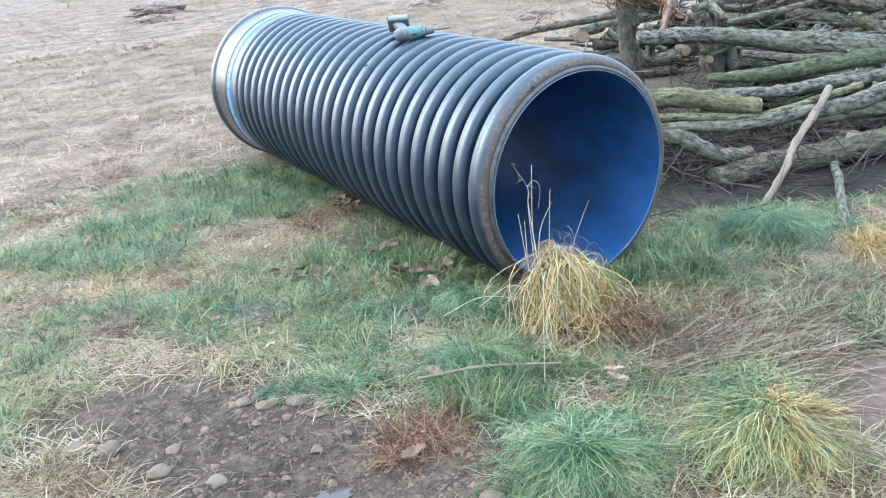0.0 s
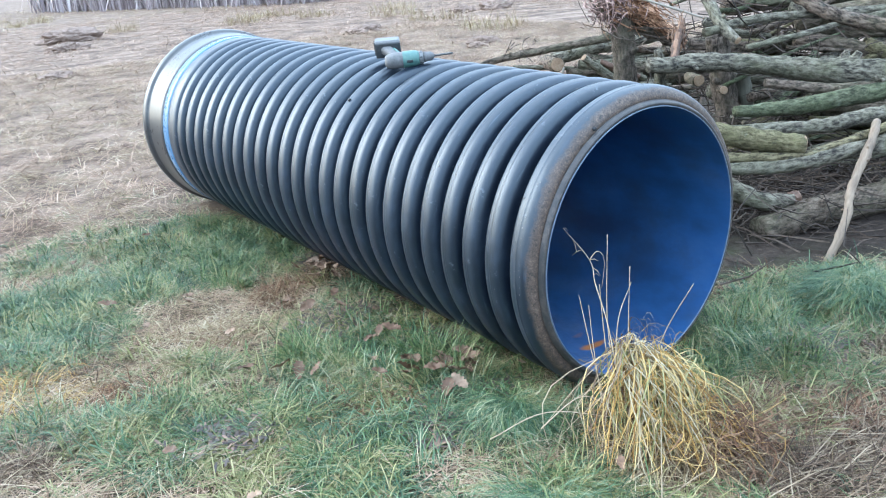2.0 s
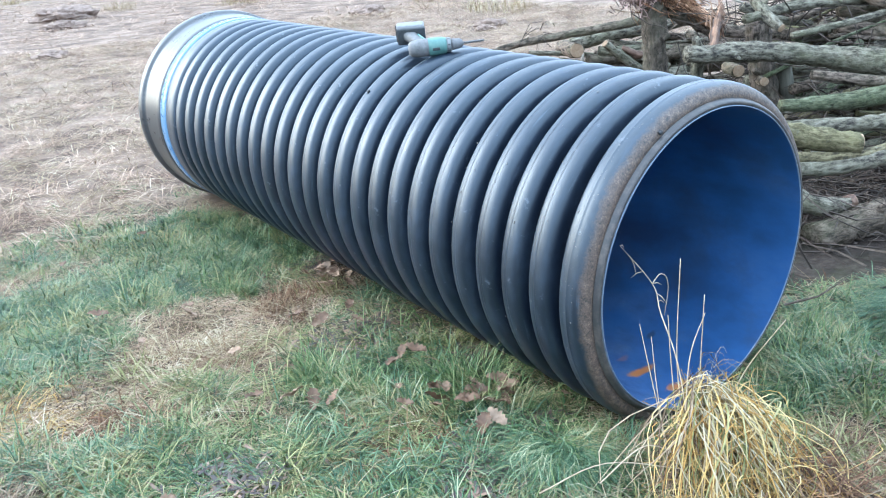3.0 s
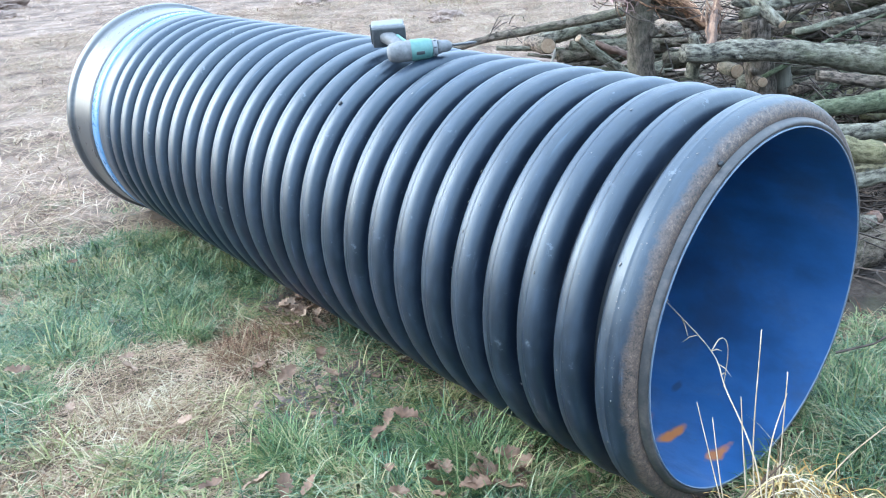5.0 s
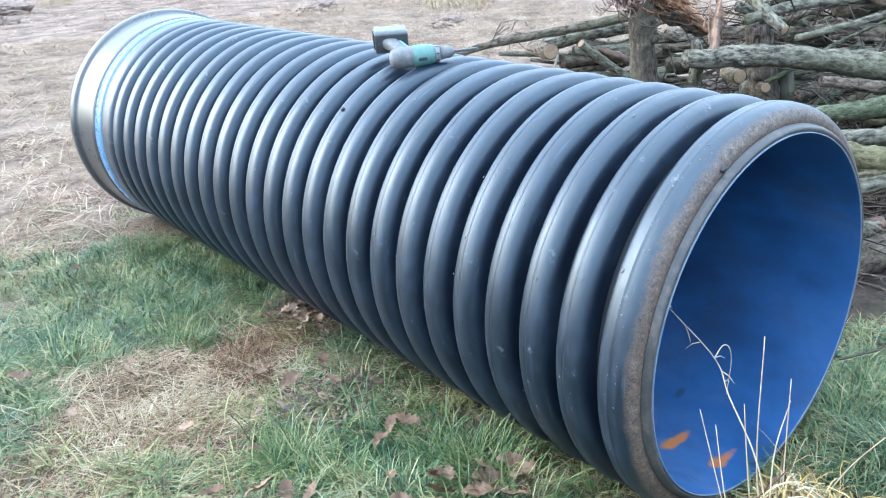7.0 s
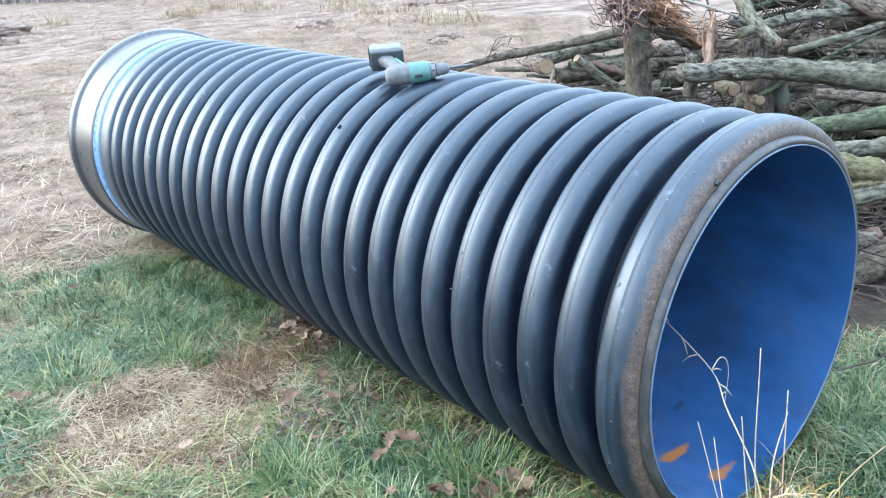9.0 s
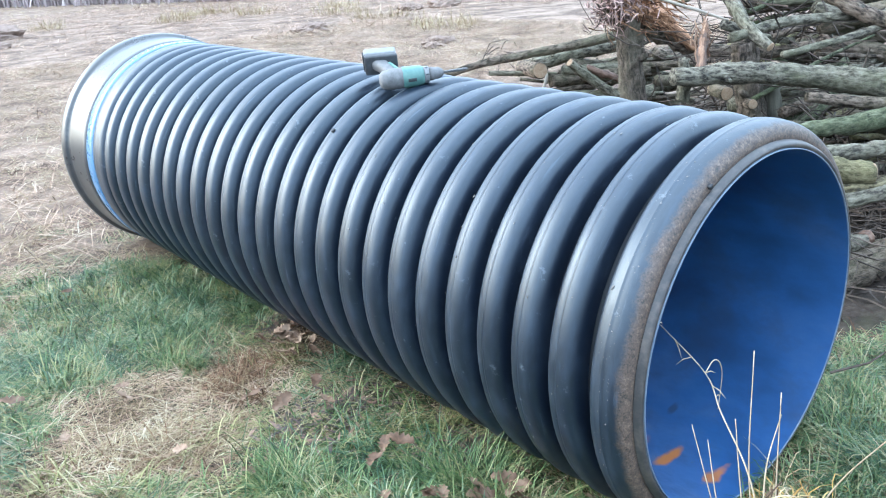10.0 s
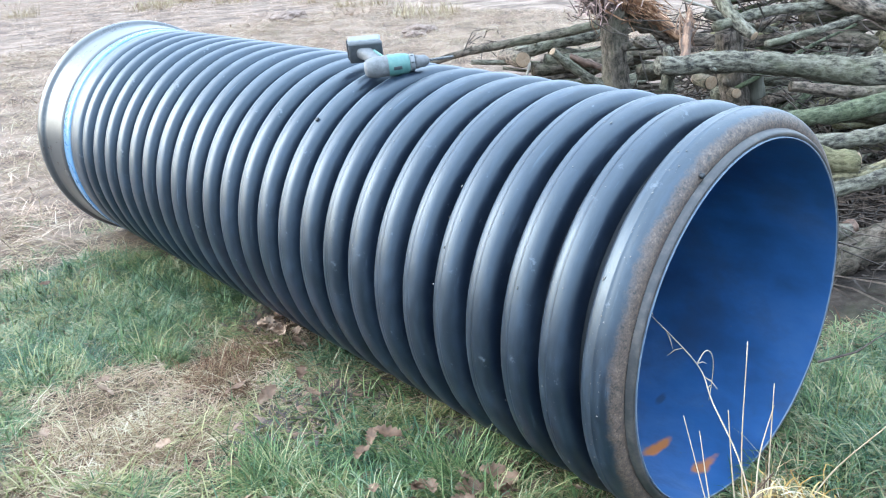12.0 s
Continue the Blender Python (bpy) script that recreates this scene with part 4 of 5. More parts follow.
    log("log", "dark log in the low heap", [(2.80, 3.14, 0.28), (3.05, 2.98, 0.29), (3.4, 2.76, 0.30)], [0.045, 0.048, 0.045], BARKB, cut=False)
    log("log", "thick log at the bottom of the low heap", [(2.64, 3.06, 0.15), (2.95, 2.88, 0.16), (3.3, 2.66, 0.16)], [0.06, 0.06, 0.055], BARK, cut=False)
    log("log", "thick log lying on the soil", [(2.52, 3.16, 0.05), (2.9, 2.92, 0.06), (3.3, 2.70, 0.06)], [0.06, 0.065, 0.06], BARKB, cut=False)
    log("split_log", "reddish split wood in the low heap", [(2.90, 2.90, 0.37), (3.00, 2.82, 0.32), (3.15, 2.74, 0.24)], [0.022, 0.026, 0.02], REDWOOD, rough=0.5, cut=False, knots=0)
    log("stick", "pale peeled stick end in the low heap", [(2.60, 3.02, 0.27), (2.63, 3.02, 0.33), (2.65, 3.03, 0.36)], [0.009, 0.009, 0.008], WHITEWOOD, category="stick", knots=0)
    log("branch", "curled root on the shattered trunk", [(1.90, 1.82, 0.82), (1.83, 1.84, 0.83), (1.79, 1.86, 0.89), (1.83, 1.84, 0.94), (1.90, 1.82, 0.95)], [0.014, 0.011, 0.009, 0.008, 0.005], BARKB, category="branch", knots=0, cut=False, sides=9)
    log("branch", "thin upright twig beside the shattered trunk", [(1.86, 1.84, 0.80), (1.78, 1.88, 0.88), (1.72, 1.91, 0.98)], [0.006, 0.005, 0.003], BARKB, category="branch", knots=0, cut=False, sides=8)
    log("branch", "thick broken branch stub beside the big trunk", [(1.62, 1.30, 0.50), (1.60, 1.27, 0.60), (1.55, 1.25, 0.68)], [0.03, 0.028, 0.018], BARK, category="branch", knots=1, cut=False)
    log("branch_stub", "round sawn end between the posts", [(1.86, 1.30, 0.50), (1.80, 1.19, 0.505)], [0.032, 0.030], BARKB, knots=0)
    log("branch_stub", "orange sawn knot on the post", [(2.03, 1.24, 0.425), (1.975, 1.165, 0.43)], [0.026, 0.023], BARKB, knots=0)


STUBWOOD = material("split_brown_wood", [(0.40, (0.03, 0.016, 0.010)), (0.48, (0.105, 0.055, 0.032)), (0.57, (0.22, 0.13, 0.08)), (0.70, (0.42, 0.29, 0.20))], scale=14, stretch=(1, 1, 0.08), rough=(0.6, 0.85), bump=1.0, fine=70, bump_dist=0.012)
WHITEWOOD = material("peeled_white_wood", [(0.3, (0.1582, 0.136, 0.1069)), (0.7, (0.2954, 0.2645, 0.2195))], scale=14, stretch=(1, 1, 0.2), rough=(0.6, 0.8), bump=0.3, bump_dist=0.003)
pile()


def back_branches():
    """The tangle behind the face of the stack."""
    r = random.Random(11)
    for k in range(115):
        z = r.uniform(0.05, 0.95)
        back = r.uniform(0.46, 1.0)
        half = r.uniform(0.2, 0.6)
        s = r.uniform(0.8 + half, 2.6)
        c = 0.78 + 1.3 * z + back
        mid = Vector((0.4, 0.9, 0)) * (c / 0.97) + Vector((0.914, -0.406, 0)) * (s + 0.35 + 0.3 * z)
        mid.z = z
        d = Vector((0.914, -0.406, 0)) + Vector((r.uniform(-0.45, 0.45), r.uniform(-0.45, 0.45), r.uniform(-0.32, 0.32)))
        d.normalize()
        bend = Vector((r.uniform(-1, 1), r.uniform(-1, 1), r.uniform(-1, 1))) * 0.06
        a, b = mid - d * half, mid + d * half
        a.z, b.z = max(a.z, 0.02), max(b.z, 0.02)
        rad = r.choice((0.010, 0.013, 0.018, 0.024, 0.032, 0.045))
        log("branch", r.choice(("mossy branch inside the log pile", "brown branch inside the log pile")), [a, mid + bend, b], [rad * 1.15, rad, rad * 0.7], r.choice((BARK, BARK, BARKB, GREENBARK, YELLOWBARK)),
            group="loose branches", category="branch", sides=9, steps=5, knots=1, cut=False)
    for k in range(34):
        u = r.random()
        p = Vector((2.85 + 0.9 * u, 3.12 - 0.5 * u + r.uniform(-0.12, 0.2), r.uniform(0.03, 0.40)))
        d = Vector((0.9, -0.5, 0)) + Vector((r.uniform(-0.5, 0.5), r.uniform(-0.5, 0.5), r.uniform(-0.25, 0.25)))
        rad = r.choice((0.012, 0.018, 0.025, 0.04))
        a, b = p - d * 0.25, p + d * 0.5
        a.z, b.z = max(a.z, 0.02), max(b.z, 0.02)
        log("branch", "brown branch inside the log pile", [a, p, b], [rad, rad, rad * 0.8], r.choice((BARK, BARKB)), group="loose branches", category="branch", sides=9, steps=5, knots=1, cut=False)


back_branches()


# ---- grass and straw ----
X0, X1, Y0, Y1 = -2.5, 1.5, -1.8, 3.5
meadow("grass", GRASS, 78000, 1250, X0, X1, Y0, Y1, 21, greens, 0.03, 0.10, 0.72, 0.0031, "short green meadow grass beside the pipe", "grass", 0.032, 1.5)
meadow("blue_grass", BLUEGRASS, 34000, 420, X0, X1, Y0, Y1, 22, lambda x, y: np.clip(greens(x, y) - 0.35, 0, 1), 0.05, 0.13, 0.64, 0.0028, "blue-green grass tussocks beside the pipe", "grass", 0.036, 1.6)
meadow("straw", STRAW, 46000, 4200, X0, X1, Y0, Y1, 23, lambda x, y: np.clip(0.95 - 0.85 * greens(x, y), 0.06, 1) * verge(x, y), 0.05, 0.19, 0.98, 0.0019, "dry pale straw lying in the grass", "dry grass", 0.10, 0.5)
meadow("thatch", THATCH, 56000, 4200, X0, X1, Y0, Y1, 24, lambda x, y: np.clip(0.9 - 0.6 * greens(x, y), 0.2, 1) * verge(x, y), 0.04, 0.16, 1.08, 0.0023, "brown withered grass matting on the soil", "dry grass", 0.10, 0.4)
OLIVE = material("yellow_green_blades", [(0.2, (0.0637, 0.0679, 0.0222)), (0.45, (0.153, 0.1539, 0.0572)), (0.65, (0.2556, 0.2412, 0.108)), (0.85, (0.3501, 0.3087, 0.1719))], scale=5, rough=(0.5, 0.7), bump=0, island=0.6, world_space=True, spec=0.2)
meadow("tussock_grass", GRASS, 18000, 150, X0, X1, Y0, Y1, 28, greens, 0.05, 0.12, 0.55, 0.0028, "taller green tussocks in the meadow", "grass", 0.04, 1.6)
meadow("tussock_grass", OLIVE, 13000, 120, X0, X1, Y0, Y1, 29, lambda x, y: verge(x, y) * np.clip(greens(x, y) + 0.15, 0, 1), 0.05, 0.13, 0.6, 0.0032, "yellow-green tussocks in the meadow", "grass", 0.04, 1.7)
meadow("tussock_grass", RUST, 9000, 90, X0, X1, Y0, Y1, 30, lambda x, y: verge(x, y) * (1 - 0.6 * greens(x, y)), 0.03, 0.12, 0.8, 0.0024, "reddish withered clumps in the meadow", "dry grass", 0.05, 1.2)


def outside(x, y):
    """Fades out away from the strip round the pipe."""
    d = np.hypot(np.maximum(np.maximum(X0 + 0.3 - x, x - X1 + 0.3), 0), np.maximum(Y0 + 0.3 - y, 0))
    return np.where(d > 0, np.exp(-d / 2.2), 0) * verge(x, y)


meadow("rough_grass", GRASS, 9000, 2000, -9, 7, -8, 3.5, 31, outside, 0.05, 0.16, 0.65, 0.0050, "rough green grass round the working place", "grass", 0.10)
meadow("rough_grass", THATCH, 10000, 2000, -9, 7, -8, 3.5, 32, outside, 0.06, 0.22, 0.95, 0.0050, "withered grass round the working place", "dry grass", 0.14, 0.5)
meadow("cut_hay", THATCH, 80000, 5000, -3.5, 8.5, 2.2, 12.5, 25, lambda x, y: 1 - verge(x, y), 0.06, 0.30, 0.97, 0.0040, "mown brown hay covering the field", "dry grass", 0.10, 0.45, 0.004)
meadow("pale_hay", STRAW, 36000, 2600, -3.5, 8.5, 2.2, 12.5, 26, lambda x, y: 1 - verge(x, y), 0.08, 0.32, 0.96, 0.0034, "pale mown straw covering the field", "dry grass", 0.11, 0.5, 0.008)
meadow("far_stubble", THATCH, 50000, 4600, -3, 20, 11.0, 30.0, 27, lambda x, y: 0 * x + 1, 0.10, 0.40, 0.95, 0.010, "pale stubble on the far field", "dry grass", 0.18, 0.8, 0.02)
meadow("far_stubble", STRAW, 26000, 4200, -6, 56, 8.0, 66.0, 33, lambda x, y: np.where((x > 19) | (y > 28), 1.0, 0.0), 0.15, 0.5, 0.9, 0.022, "pale stubble on the far field", "dry grass", 0.35, 0.8, 0.02)


def tuft(name, mat, cx, cy, n, spread, lmin, lmax, lean, label, wide=0.004, seed=1, droop=1.3, aim=None, thing=True):
    """One tussock: blades springing out of one foot."""
    r = np.random.RandomState(seed)
    n, wide = int(n * 1.8), wide * 0.65
    k = 9
    sub = r.normal(0, spread * 0.85, (k, 2))
    own, size, turn = r.randint(0, k, n), r.uniform(0.55, 1.1, k), r.uniform(0, 6.28, k)
    off = sub[own] + r.normal(0, spread * 0.42, (n, 2))
    p = np.array([cx, cy]) + off
    yaw = np.where(r.rand(n) < 0.55, turn[own] + r.normal(0, 0.55, n), np.arctan2(off[:, 1], off[:, 0]) + r.normal(0, 0.9, n))
    if aim is not None:
        yaw = np.where(r.rand(n) < 0.6, aim + r.normal(0, 0.5, n), yaw)
    lmin, lmax = lmin * size[own], lmax * size[own]
    ln = r.uniform(lmin, lmax, n)
    blades(name, mat, p, yaw, ln, np.clip(r.normal(lean, 0.2, n), 0, 1), r.uniform(wide * 0.6, wide * 1.3, n), label, "grass tuft", droop, thing=thing)


def strands(name, mat, start, end, lift, wide, label, thing=True):
    """Long arching blades from start to end points, with a hump of lift between."""
    n, rows = len(start), []
    d = end - start
    flat = np.stack([-d[:, 1], d[:, 0]], -1)
    flat /= np.linalg.norm(flat, axis=1)[:, None] + 1e-6
    rr = np.random.RandomState(n)
    wave, phase = rr.normal(0, 0.032, (n, 1)), rr.uniform(0, 6.28, (n, 1))
    steps = 8
    for k in range(steps):
        u = k / (steps - 1)
        c = start + d * u
        c[:, 2] += lift * np.sin(np.pi * min(1.0, u * 1.05)) ** 0.8
        c[:, :2] += flat * wave * (np.sin(u * 4.5 + phase) - np.sin(phase))
        half = np.concatenate([flat * (wide * (0.8 if k == 0 else 1 - 0.85 * u ** 3) / 2)[:, None], np.zeros((n, 1))], 1)
        rows += [c - half, c + half]
    v = np.stack(rows, 1).reshape(-1, 3)
    q = np.array([(2 * k, 2 * k + 1, 2 * k + 3, 2 * k + 2) for k in range(steps - 1)])
    f = (q[None] + 2 * steps * np.arange(n)[:, None, None]).reshape(-1, 4)
    me = bpy.data.meshes.new(name)
    me.from_pydata(v.tolist(), [], f.tolist())
    me.materials.append(mat)
    return tagged(new(name, me), label, "grass tuft", kind="" if thing else "stuff")


def mop():
    """The collapsed golden tussock at the pipe mouth: long blades falling over one another."""
    r = np.random.RandomState(77)
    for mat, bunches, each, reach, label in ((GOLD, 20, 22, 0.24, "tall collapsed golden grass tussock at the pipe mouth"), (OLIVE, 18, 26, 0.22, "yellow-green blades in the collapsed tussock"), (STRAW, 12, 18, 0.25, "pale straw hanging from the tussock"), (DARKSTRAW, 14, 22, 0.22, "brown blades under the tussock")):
        n = bunches * each
        own = np.repeat(np.arange(bunches), each)
        turn = radians(-68) + r.normal(0, 0.75, bunches)
        foot = np.stack([r.normal(-0.325, 0.032, bunches), r.normal(-0.255, 0.045, bunches), r.uniform(0.04, 0.25, bunches)], -1)
        far = r.uniform(0.35, 1.1, bunches)
        yaw = turn[own] + r.normal(0, 0.28, n)
        ln = reach * far[own] * r.uniform(0.6, 1.2, n)
        s = foot[own] + r.normal(0, 0.013, (n, 3))
        e = s.copy()
        e[:, 0] += np.cos(yaw) * ln
        e[:, 1] += np.sin(yaw) * ln
        e[:, 2] = height(e[:, 0], e[:, 1]) + r.uniform(0.005, 0.05, n) + 0.3 * np.maximum(s[:, 2] - ln * 0.8, 0)
        strands("grass_tuft", mat, s, e, r.uniform(-0.03, 0.06, n), r.uniform(0.002, 0.0042, n), label)
    n = 340
    a, q = r.uniform(-3.0, 0.2, n), r.uniform(0, 1, n) ** 0.7
    s = np.stack([-0.325 + 0.20 * q * np.cos(a) * 0.8, -0.25 + 0.26 * q * np.sin(a), 0.24 - 0.20 * q + r.normal(0, 0.015, n)], -1)
    d = r.uniform(0, 6.28, n)
    ln = r.uniform(0.05, 0.16, n)
    e = s + np.stack([np.cos(d) * ln, np.sin(d) * ln, r.uniform(-0.08, 0.02, n)], -1)
    e[:, 2] = np.maximum(e[:, 2], 0.01)
    strands("grass_tuft", GOLD, s, e, r.uniform(0.01, 0.05, n), r.uniform(0.0018, 0.0036, n), "tangled golden blades lying over the tussock")
    n = 260
    s = np.stack([r.normal(-0.26, 0.06, n), r.normal(-0.46, 0.06, n), r.uniform(0.01, 0.09, n)], -1)
    d = r.uniform(0, 6.28, n)
    e = s + np.stack([np.cos(d) * 0.10, np.sin(d) * 0.10, r.uniform(-0.05, 0.02, n)], -1)
    e[:, 2] = np.maximum(e[:, 2], 0.0)
    strands("grass_tuft", RUST, s, e, r.uniform(0.01, 0.05, n), r.uniform(0.002, 0.0036, n), "rusty orange blades at the foot of the tussock")
    # loops of bent straw on the crown
    n = 26
    s = np.stack([r.normal(-0.33, 0.03, n), r.normal(-0.22, 0.02, n), r.uniform(0.18, 0.25, n)], -1)
    e = s + np.stack([r.normal(0.03, 0.03, n), r.normal(-0.05, 0.03, n), r.uniform(-0.1, -0.02, n)], -1)
    strands("grass_tuft", STRAW, s, e, r.uniform(0.05, 0.11, n), r.uniform(0.002, 0.003, n), "bent loops of pale straw on the tussock")


# brown straw, about half as bright as dry_straw
DARKSTRAW = material("dark_brown_straw", [(0.25, (0.0367, 0.0233, 0.0147)), (0.45, (0.0918, 0.0612, 0.0398)), (0.6, (0.1649, 0.119, 0.0796)), (0.8, (0.2813, 0.2261, 0.159))], scale=4, rough=(0.6, 0.8), bump=0, island=0.6, world_space=True, spec=0.2)
mop()
tuft("grass_tuft", STRAW, -0.42, -0.34, 260, 0.09, 0.08, 0.22, 0.6, "pale straw collapsing round the golden tuft", 0.004, 2, 1.6)
tuft("grass_tuft", RUST, -0.20, -0.38, 500, 0.08, 0.08, 0.20, 0.65, "rusty brown dead grass beside the golden tuft", 0.0036, 3)
def mound(cx, cy, wide, tall, kinds, seed):
    """A rounded tussock whose blades arch up and hang down over its sides."""
    r = np.random.RandomState(seed)
    for mat, n, turn, spread, label in kinds:
        n = int(n * 1.7)
        bunch = r.randint(0, 22, n)
        aim = (turn + r.normal(0, spread, 22))[bunch] + r.normal(0, 0.55, n)
        q = np.abs(r.uniform(-0.35, 0.95, 22)[bunch] + r.normal(0, 0.12, n)) * wide
        foot = np.stack([cx + q * np.cos(aim) + r.normal(0, 0.018, n), cy + q * np.sin(aim) + r.normal(0, 0.018, n)], -1)
        top = tall * np.sqrt(np.maximum(0.06, 1 - (q / wide) ** 2)) * r.uniform(0.55, 1.0, n)
        s = np.concatenate([foot, (height(foot[:, 0], foot[:, 1]) + top)[:, None]], 1)
        ln = wide * r.uniform(0.2, 0.75, n)
        e = s.copy()
        e[:, 0] += np.cos(aim) * ln
        e[:, 1] += np.sin(aim) * ln
        e[:, 2] = height(e[:, 0], e[:, 1]) + r.uniform(0.1, 0.9, n) * top
        strands("grass_tuft", mat, s, e, r.uniform(-0.01, 0.03, n), r.uniform(0.0012, 0.0027, n), label)


mound(-0.44, -1.20, 0.17, 0.13, ((OLIVE, 520, -1.9, 1.1, "yellow drooping grass tussock near the bare soil"), (GOLD, 300, -1.2, 0.8, "golden blades drooping in the yellow tussock"), (GRASS, 420, 2.6, 1.0, "green blades mixed in the yellow tussock"), (RUST, 150, -0.5, 0.5, "rusty blades at the foot of the yellow tussock")), 4)
mound(-0.30, -1.05, 0.13, 0.09, ((OLIVE, 260, 0.5, 1.2, "yellow-green tussock behind the yellow tussock"), (BLUEGRASS, 320, 2.4, 1.2, "green blades in the smaller tussock")), 14)
mound(-0.86, -0.99, 0.19, 0.09, ((GRASS, 620, -2.2, 1.3, "bright green grass tussock beside the mud"), (BLUEGRASS, 420, 0.6, 1.5, "cool green blades in the bright tussock")), 6)
mound(0.80, -0.22, 0.20, 0.10, ((BLUEGRASS, 620, -2.2, 1.6, "dark green tussock at the foot of the log pile"), (GRASS, 260, -1.5, 1.6, "green blades at the foot of the log pile")), 8)
mound(-0.52, 0.02, 0.17, 0.07, ((BLUEGRASS, 520, -2.4, 1.3, "dark green tussock in front of the pipe"), (GRASS, 300, -1.4, 1.4, "green blades in front of the pipe")), 19)
mound(-0.74, -0.36, 0.19, 0.06, ((BLUEGRASS, 480, -2.2, 1.4, "flattened green tussock before the pipe mouth"), (OLIVE, 160, -1.2, 1.0, "yellowish blades in the flattened tussock")), 20)
tuft("grass_tuft", GRASS, -0.84, -0.50, 600, 0.085, 0.07, 0.16, 0.5, "fresh green grass tuft beside the mud", 0.004, 7)
tuft("grass_tuft", GOLD, 0.92, -0.62, 520, 0.08, 0.08, 0.20, 0.55, "yellowish grass tuft beside the log pile", 0.0042, 9, 1.6)
tuft("grass_tuft", RUST, -1.06, -0.62, 700, 0.085, 0.06, 0.16, 0.7, "reddish brown withered tuft on the mud", 0.0034, 10)
tuft("grass_tuft", RUST, -0.57, 1.38, 700, 0.075, 0.04, 0.11, 0.55, "dark reddish brown dead grass clump", 0.0030, 11)
tuft("grass_tuft", GRASS, -0.67, 1.58, 300, 0.045, 0.05, 0.11, 0.4, "fresh green tuft behind the brown clump", 0.0036, 12)
tuft("grass_tuft", STRAW, -0.98, 1.18, 220, 0.10, 0.05, 0.13, 0.75, "flattened dry straw tuft in the grass", 0.0032, 13)
tuft("grass_tuft", OLIVE, -2.02, 0.33, 500, 0.12, 0.06, 0.15, 0.6, "yellowish grass tuft at the edge of the mud", 0.0036, 14)
tuft("grass_tuft", GRASS, -0.47, 0.42, 650, 0.085, 0.08, 0.17, 0.42, "green grass tuft close to the pipe", 0.0040, 15)
tuft("grass_tuft", GRASS, -0.72, 0.74, 650, 0.085, 0.07, 0.15, 0.45, "green grass tuft in the verge", 0.0038, 16)
tuft("grass_tuft", GRASS, 0.30, -0.12, 500, 0.11, 0.07, 0.15, 0.42, "green grass growing against the pipe mouth", 0.0042, 17)
for k, (x, y, mat, words) in enumerate(((0.02, -0.42, OLIVE, "shaggy yellow-green tuft"), (0.12, -0.55, RUST, "shaggy rusty brown tuft"), (0.34, -0.46, GRASS, "matted green tuft"), (0.50, -0.62, OLIVE, "matted yellow-green tuft"),
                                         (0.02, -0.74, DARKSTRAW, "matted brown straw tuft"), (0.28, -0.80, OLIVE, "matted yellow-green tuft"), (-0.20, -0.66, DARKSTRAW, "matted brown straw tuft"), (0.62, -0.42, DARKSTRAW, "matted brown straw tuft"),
                                         (-0.36, -0.72, GRASS, "matted green tuft"), (-0.58, -0.48, GRASS, "matted green tuft"), (0.45, -0.95, GRASS, "matted green tuft"), (-0.08, -0.95, OLIVE, "matted yellow-green tuft"))):
    tuft("grass_tuft", mat, x, y, 380, 0.075, 0.06, 0.17, 0.72, words + " beside the golden tussock", 0.0040, 50 + k, 1.4)
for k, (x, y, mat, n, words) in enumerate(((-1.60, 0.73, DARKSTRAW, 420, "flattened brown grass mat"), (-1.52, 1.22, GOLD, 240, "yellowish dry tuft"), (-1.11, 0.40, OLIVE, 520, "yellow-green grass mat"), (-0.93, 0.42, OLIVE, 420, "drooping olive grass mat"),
                                            (-0.77, 0.33, RUST, 260, "rusty withered patch"), (-1.30, 1.21, DARKSTRAW, 420, "brown withered mat"), (-0.84, 0.66, DARKSTRAW, 260, "brown withered patch"), (-1.26, 0.95, RUST, 220, "reddish withered patch"), (-0.62, 0.14, DARKSTRAW, 300, "dark brown patch"))):
    tuft("grass_tuft", mat, x, y, n, 0.085, 0.06, 0.16, 0.78, words + " in the meadow grass", 0.0040, 120 + k, 1.5)
tuft("grass_tuft", STRAW, -2.0, -0.12, 500, 0.14, 0.06, 0.16, 0.8, "grey dry straw beside the mud", 0.0032, 18)


# lying straw to the side of the golden tuft
def lying():
    r = np.random.RandomState(40)
    n = 2200
    p = np.stack([r.normal(-0.14, 0.24, n), r.normal(-0.80, 0.16, n)], -1)
    p = p[bell(p[:, 0], p[:, 1], 0.20, -1.34, 0.48, 0.36) < 0.5]
    n = len(p)
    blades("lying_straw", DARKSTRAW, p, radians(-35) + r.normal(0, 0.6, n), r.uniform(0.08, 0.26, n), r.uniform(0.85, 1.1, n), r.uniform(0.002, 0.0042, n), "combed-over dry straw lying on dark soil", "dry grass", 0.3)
    n = 1900
    p = np.stack([r.normal(0.35, 0.25, n), r.normal(-0.85, 0.2, n)], -1)
    p = p[bell(p[:, 0], p[:, 1], 0.20, -1.34, 0.48, 0.36) < 0.5]
    n = len(p)
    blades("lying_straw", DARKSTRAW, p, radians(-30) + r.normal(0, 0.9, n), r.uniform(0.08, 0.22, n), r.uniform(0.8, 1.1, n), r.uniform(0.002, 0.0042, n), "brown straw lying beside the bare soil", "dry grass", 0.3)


lying()


WETSTRAW = material("soaked_straw", [(0.25, (0.022, 0.015, 0.011)), (0.5, (0.065, 0.046, 0.033)), (0.8, (0.18, 0.14, 0.10))], scale=6, rough=(0.5, 0.75), bump=0, island=0.6, world_space=True, spec=0.2)


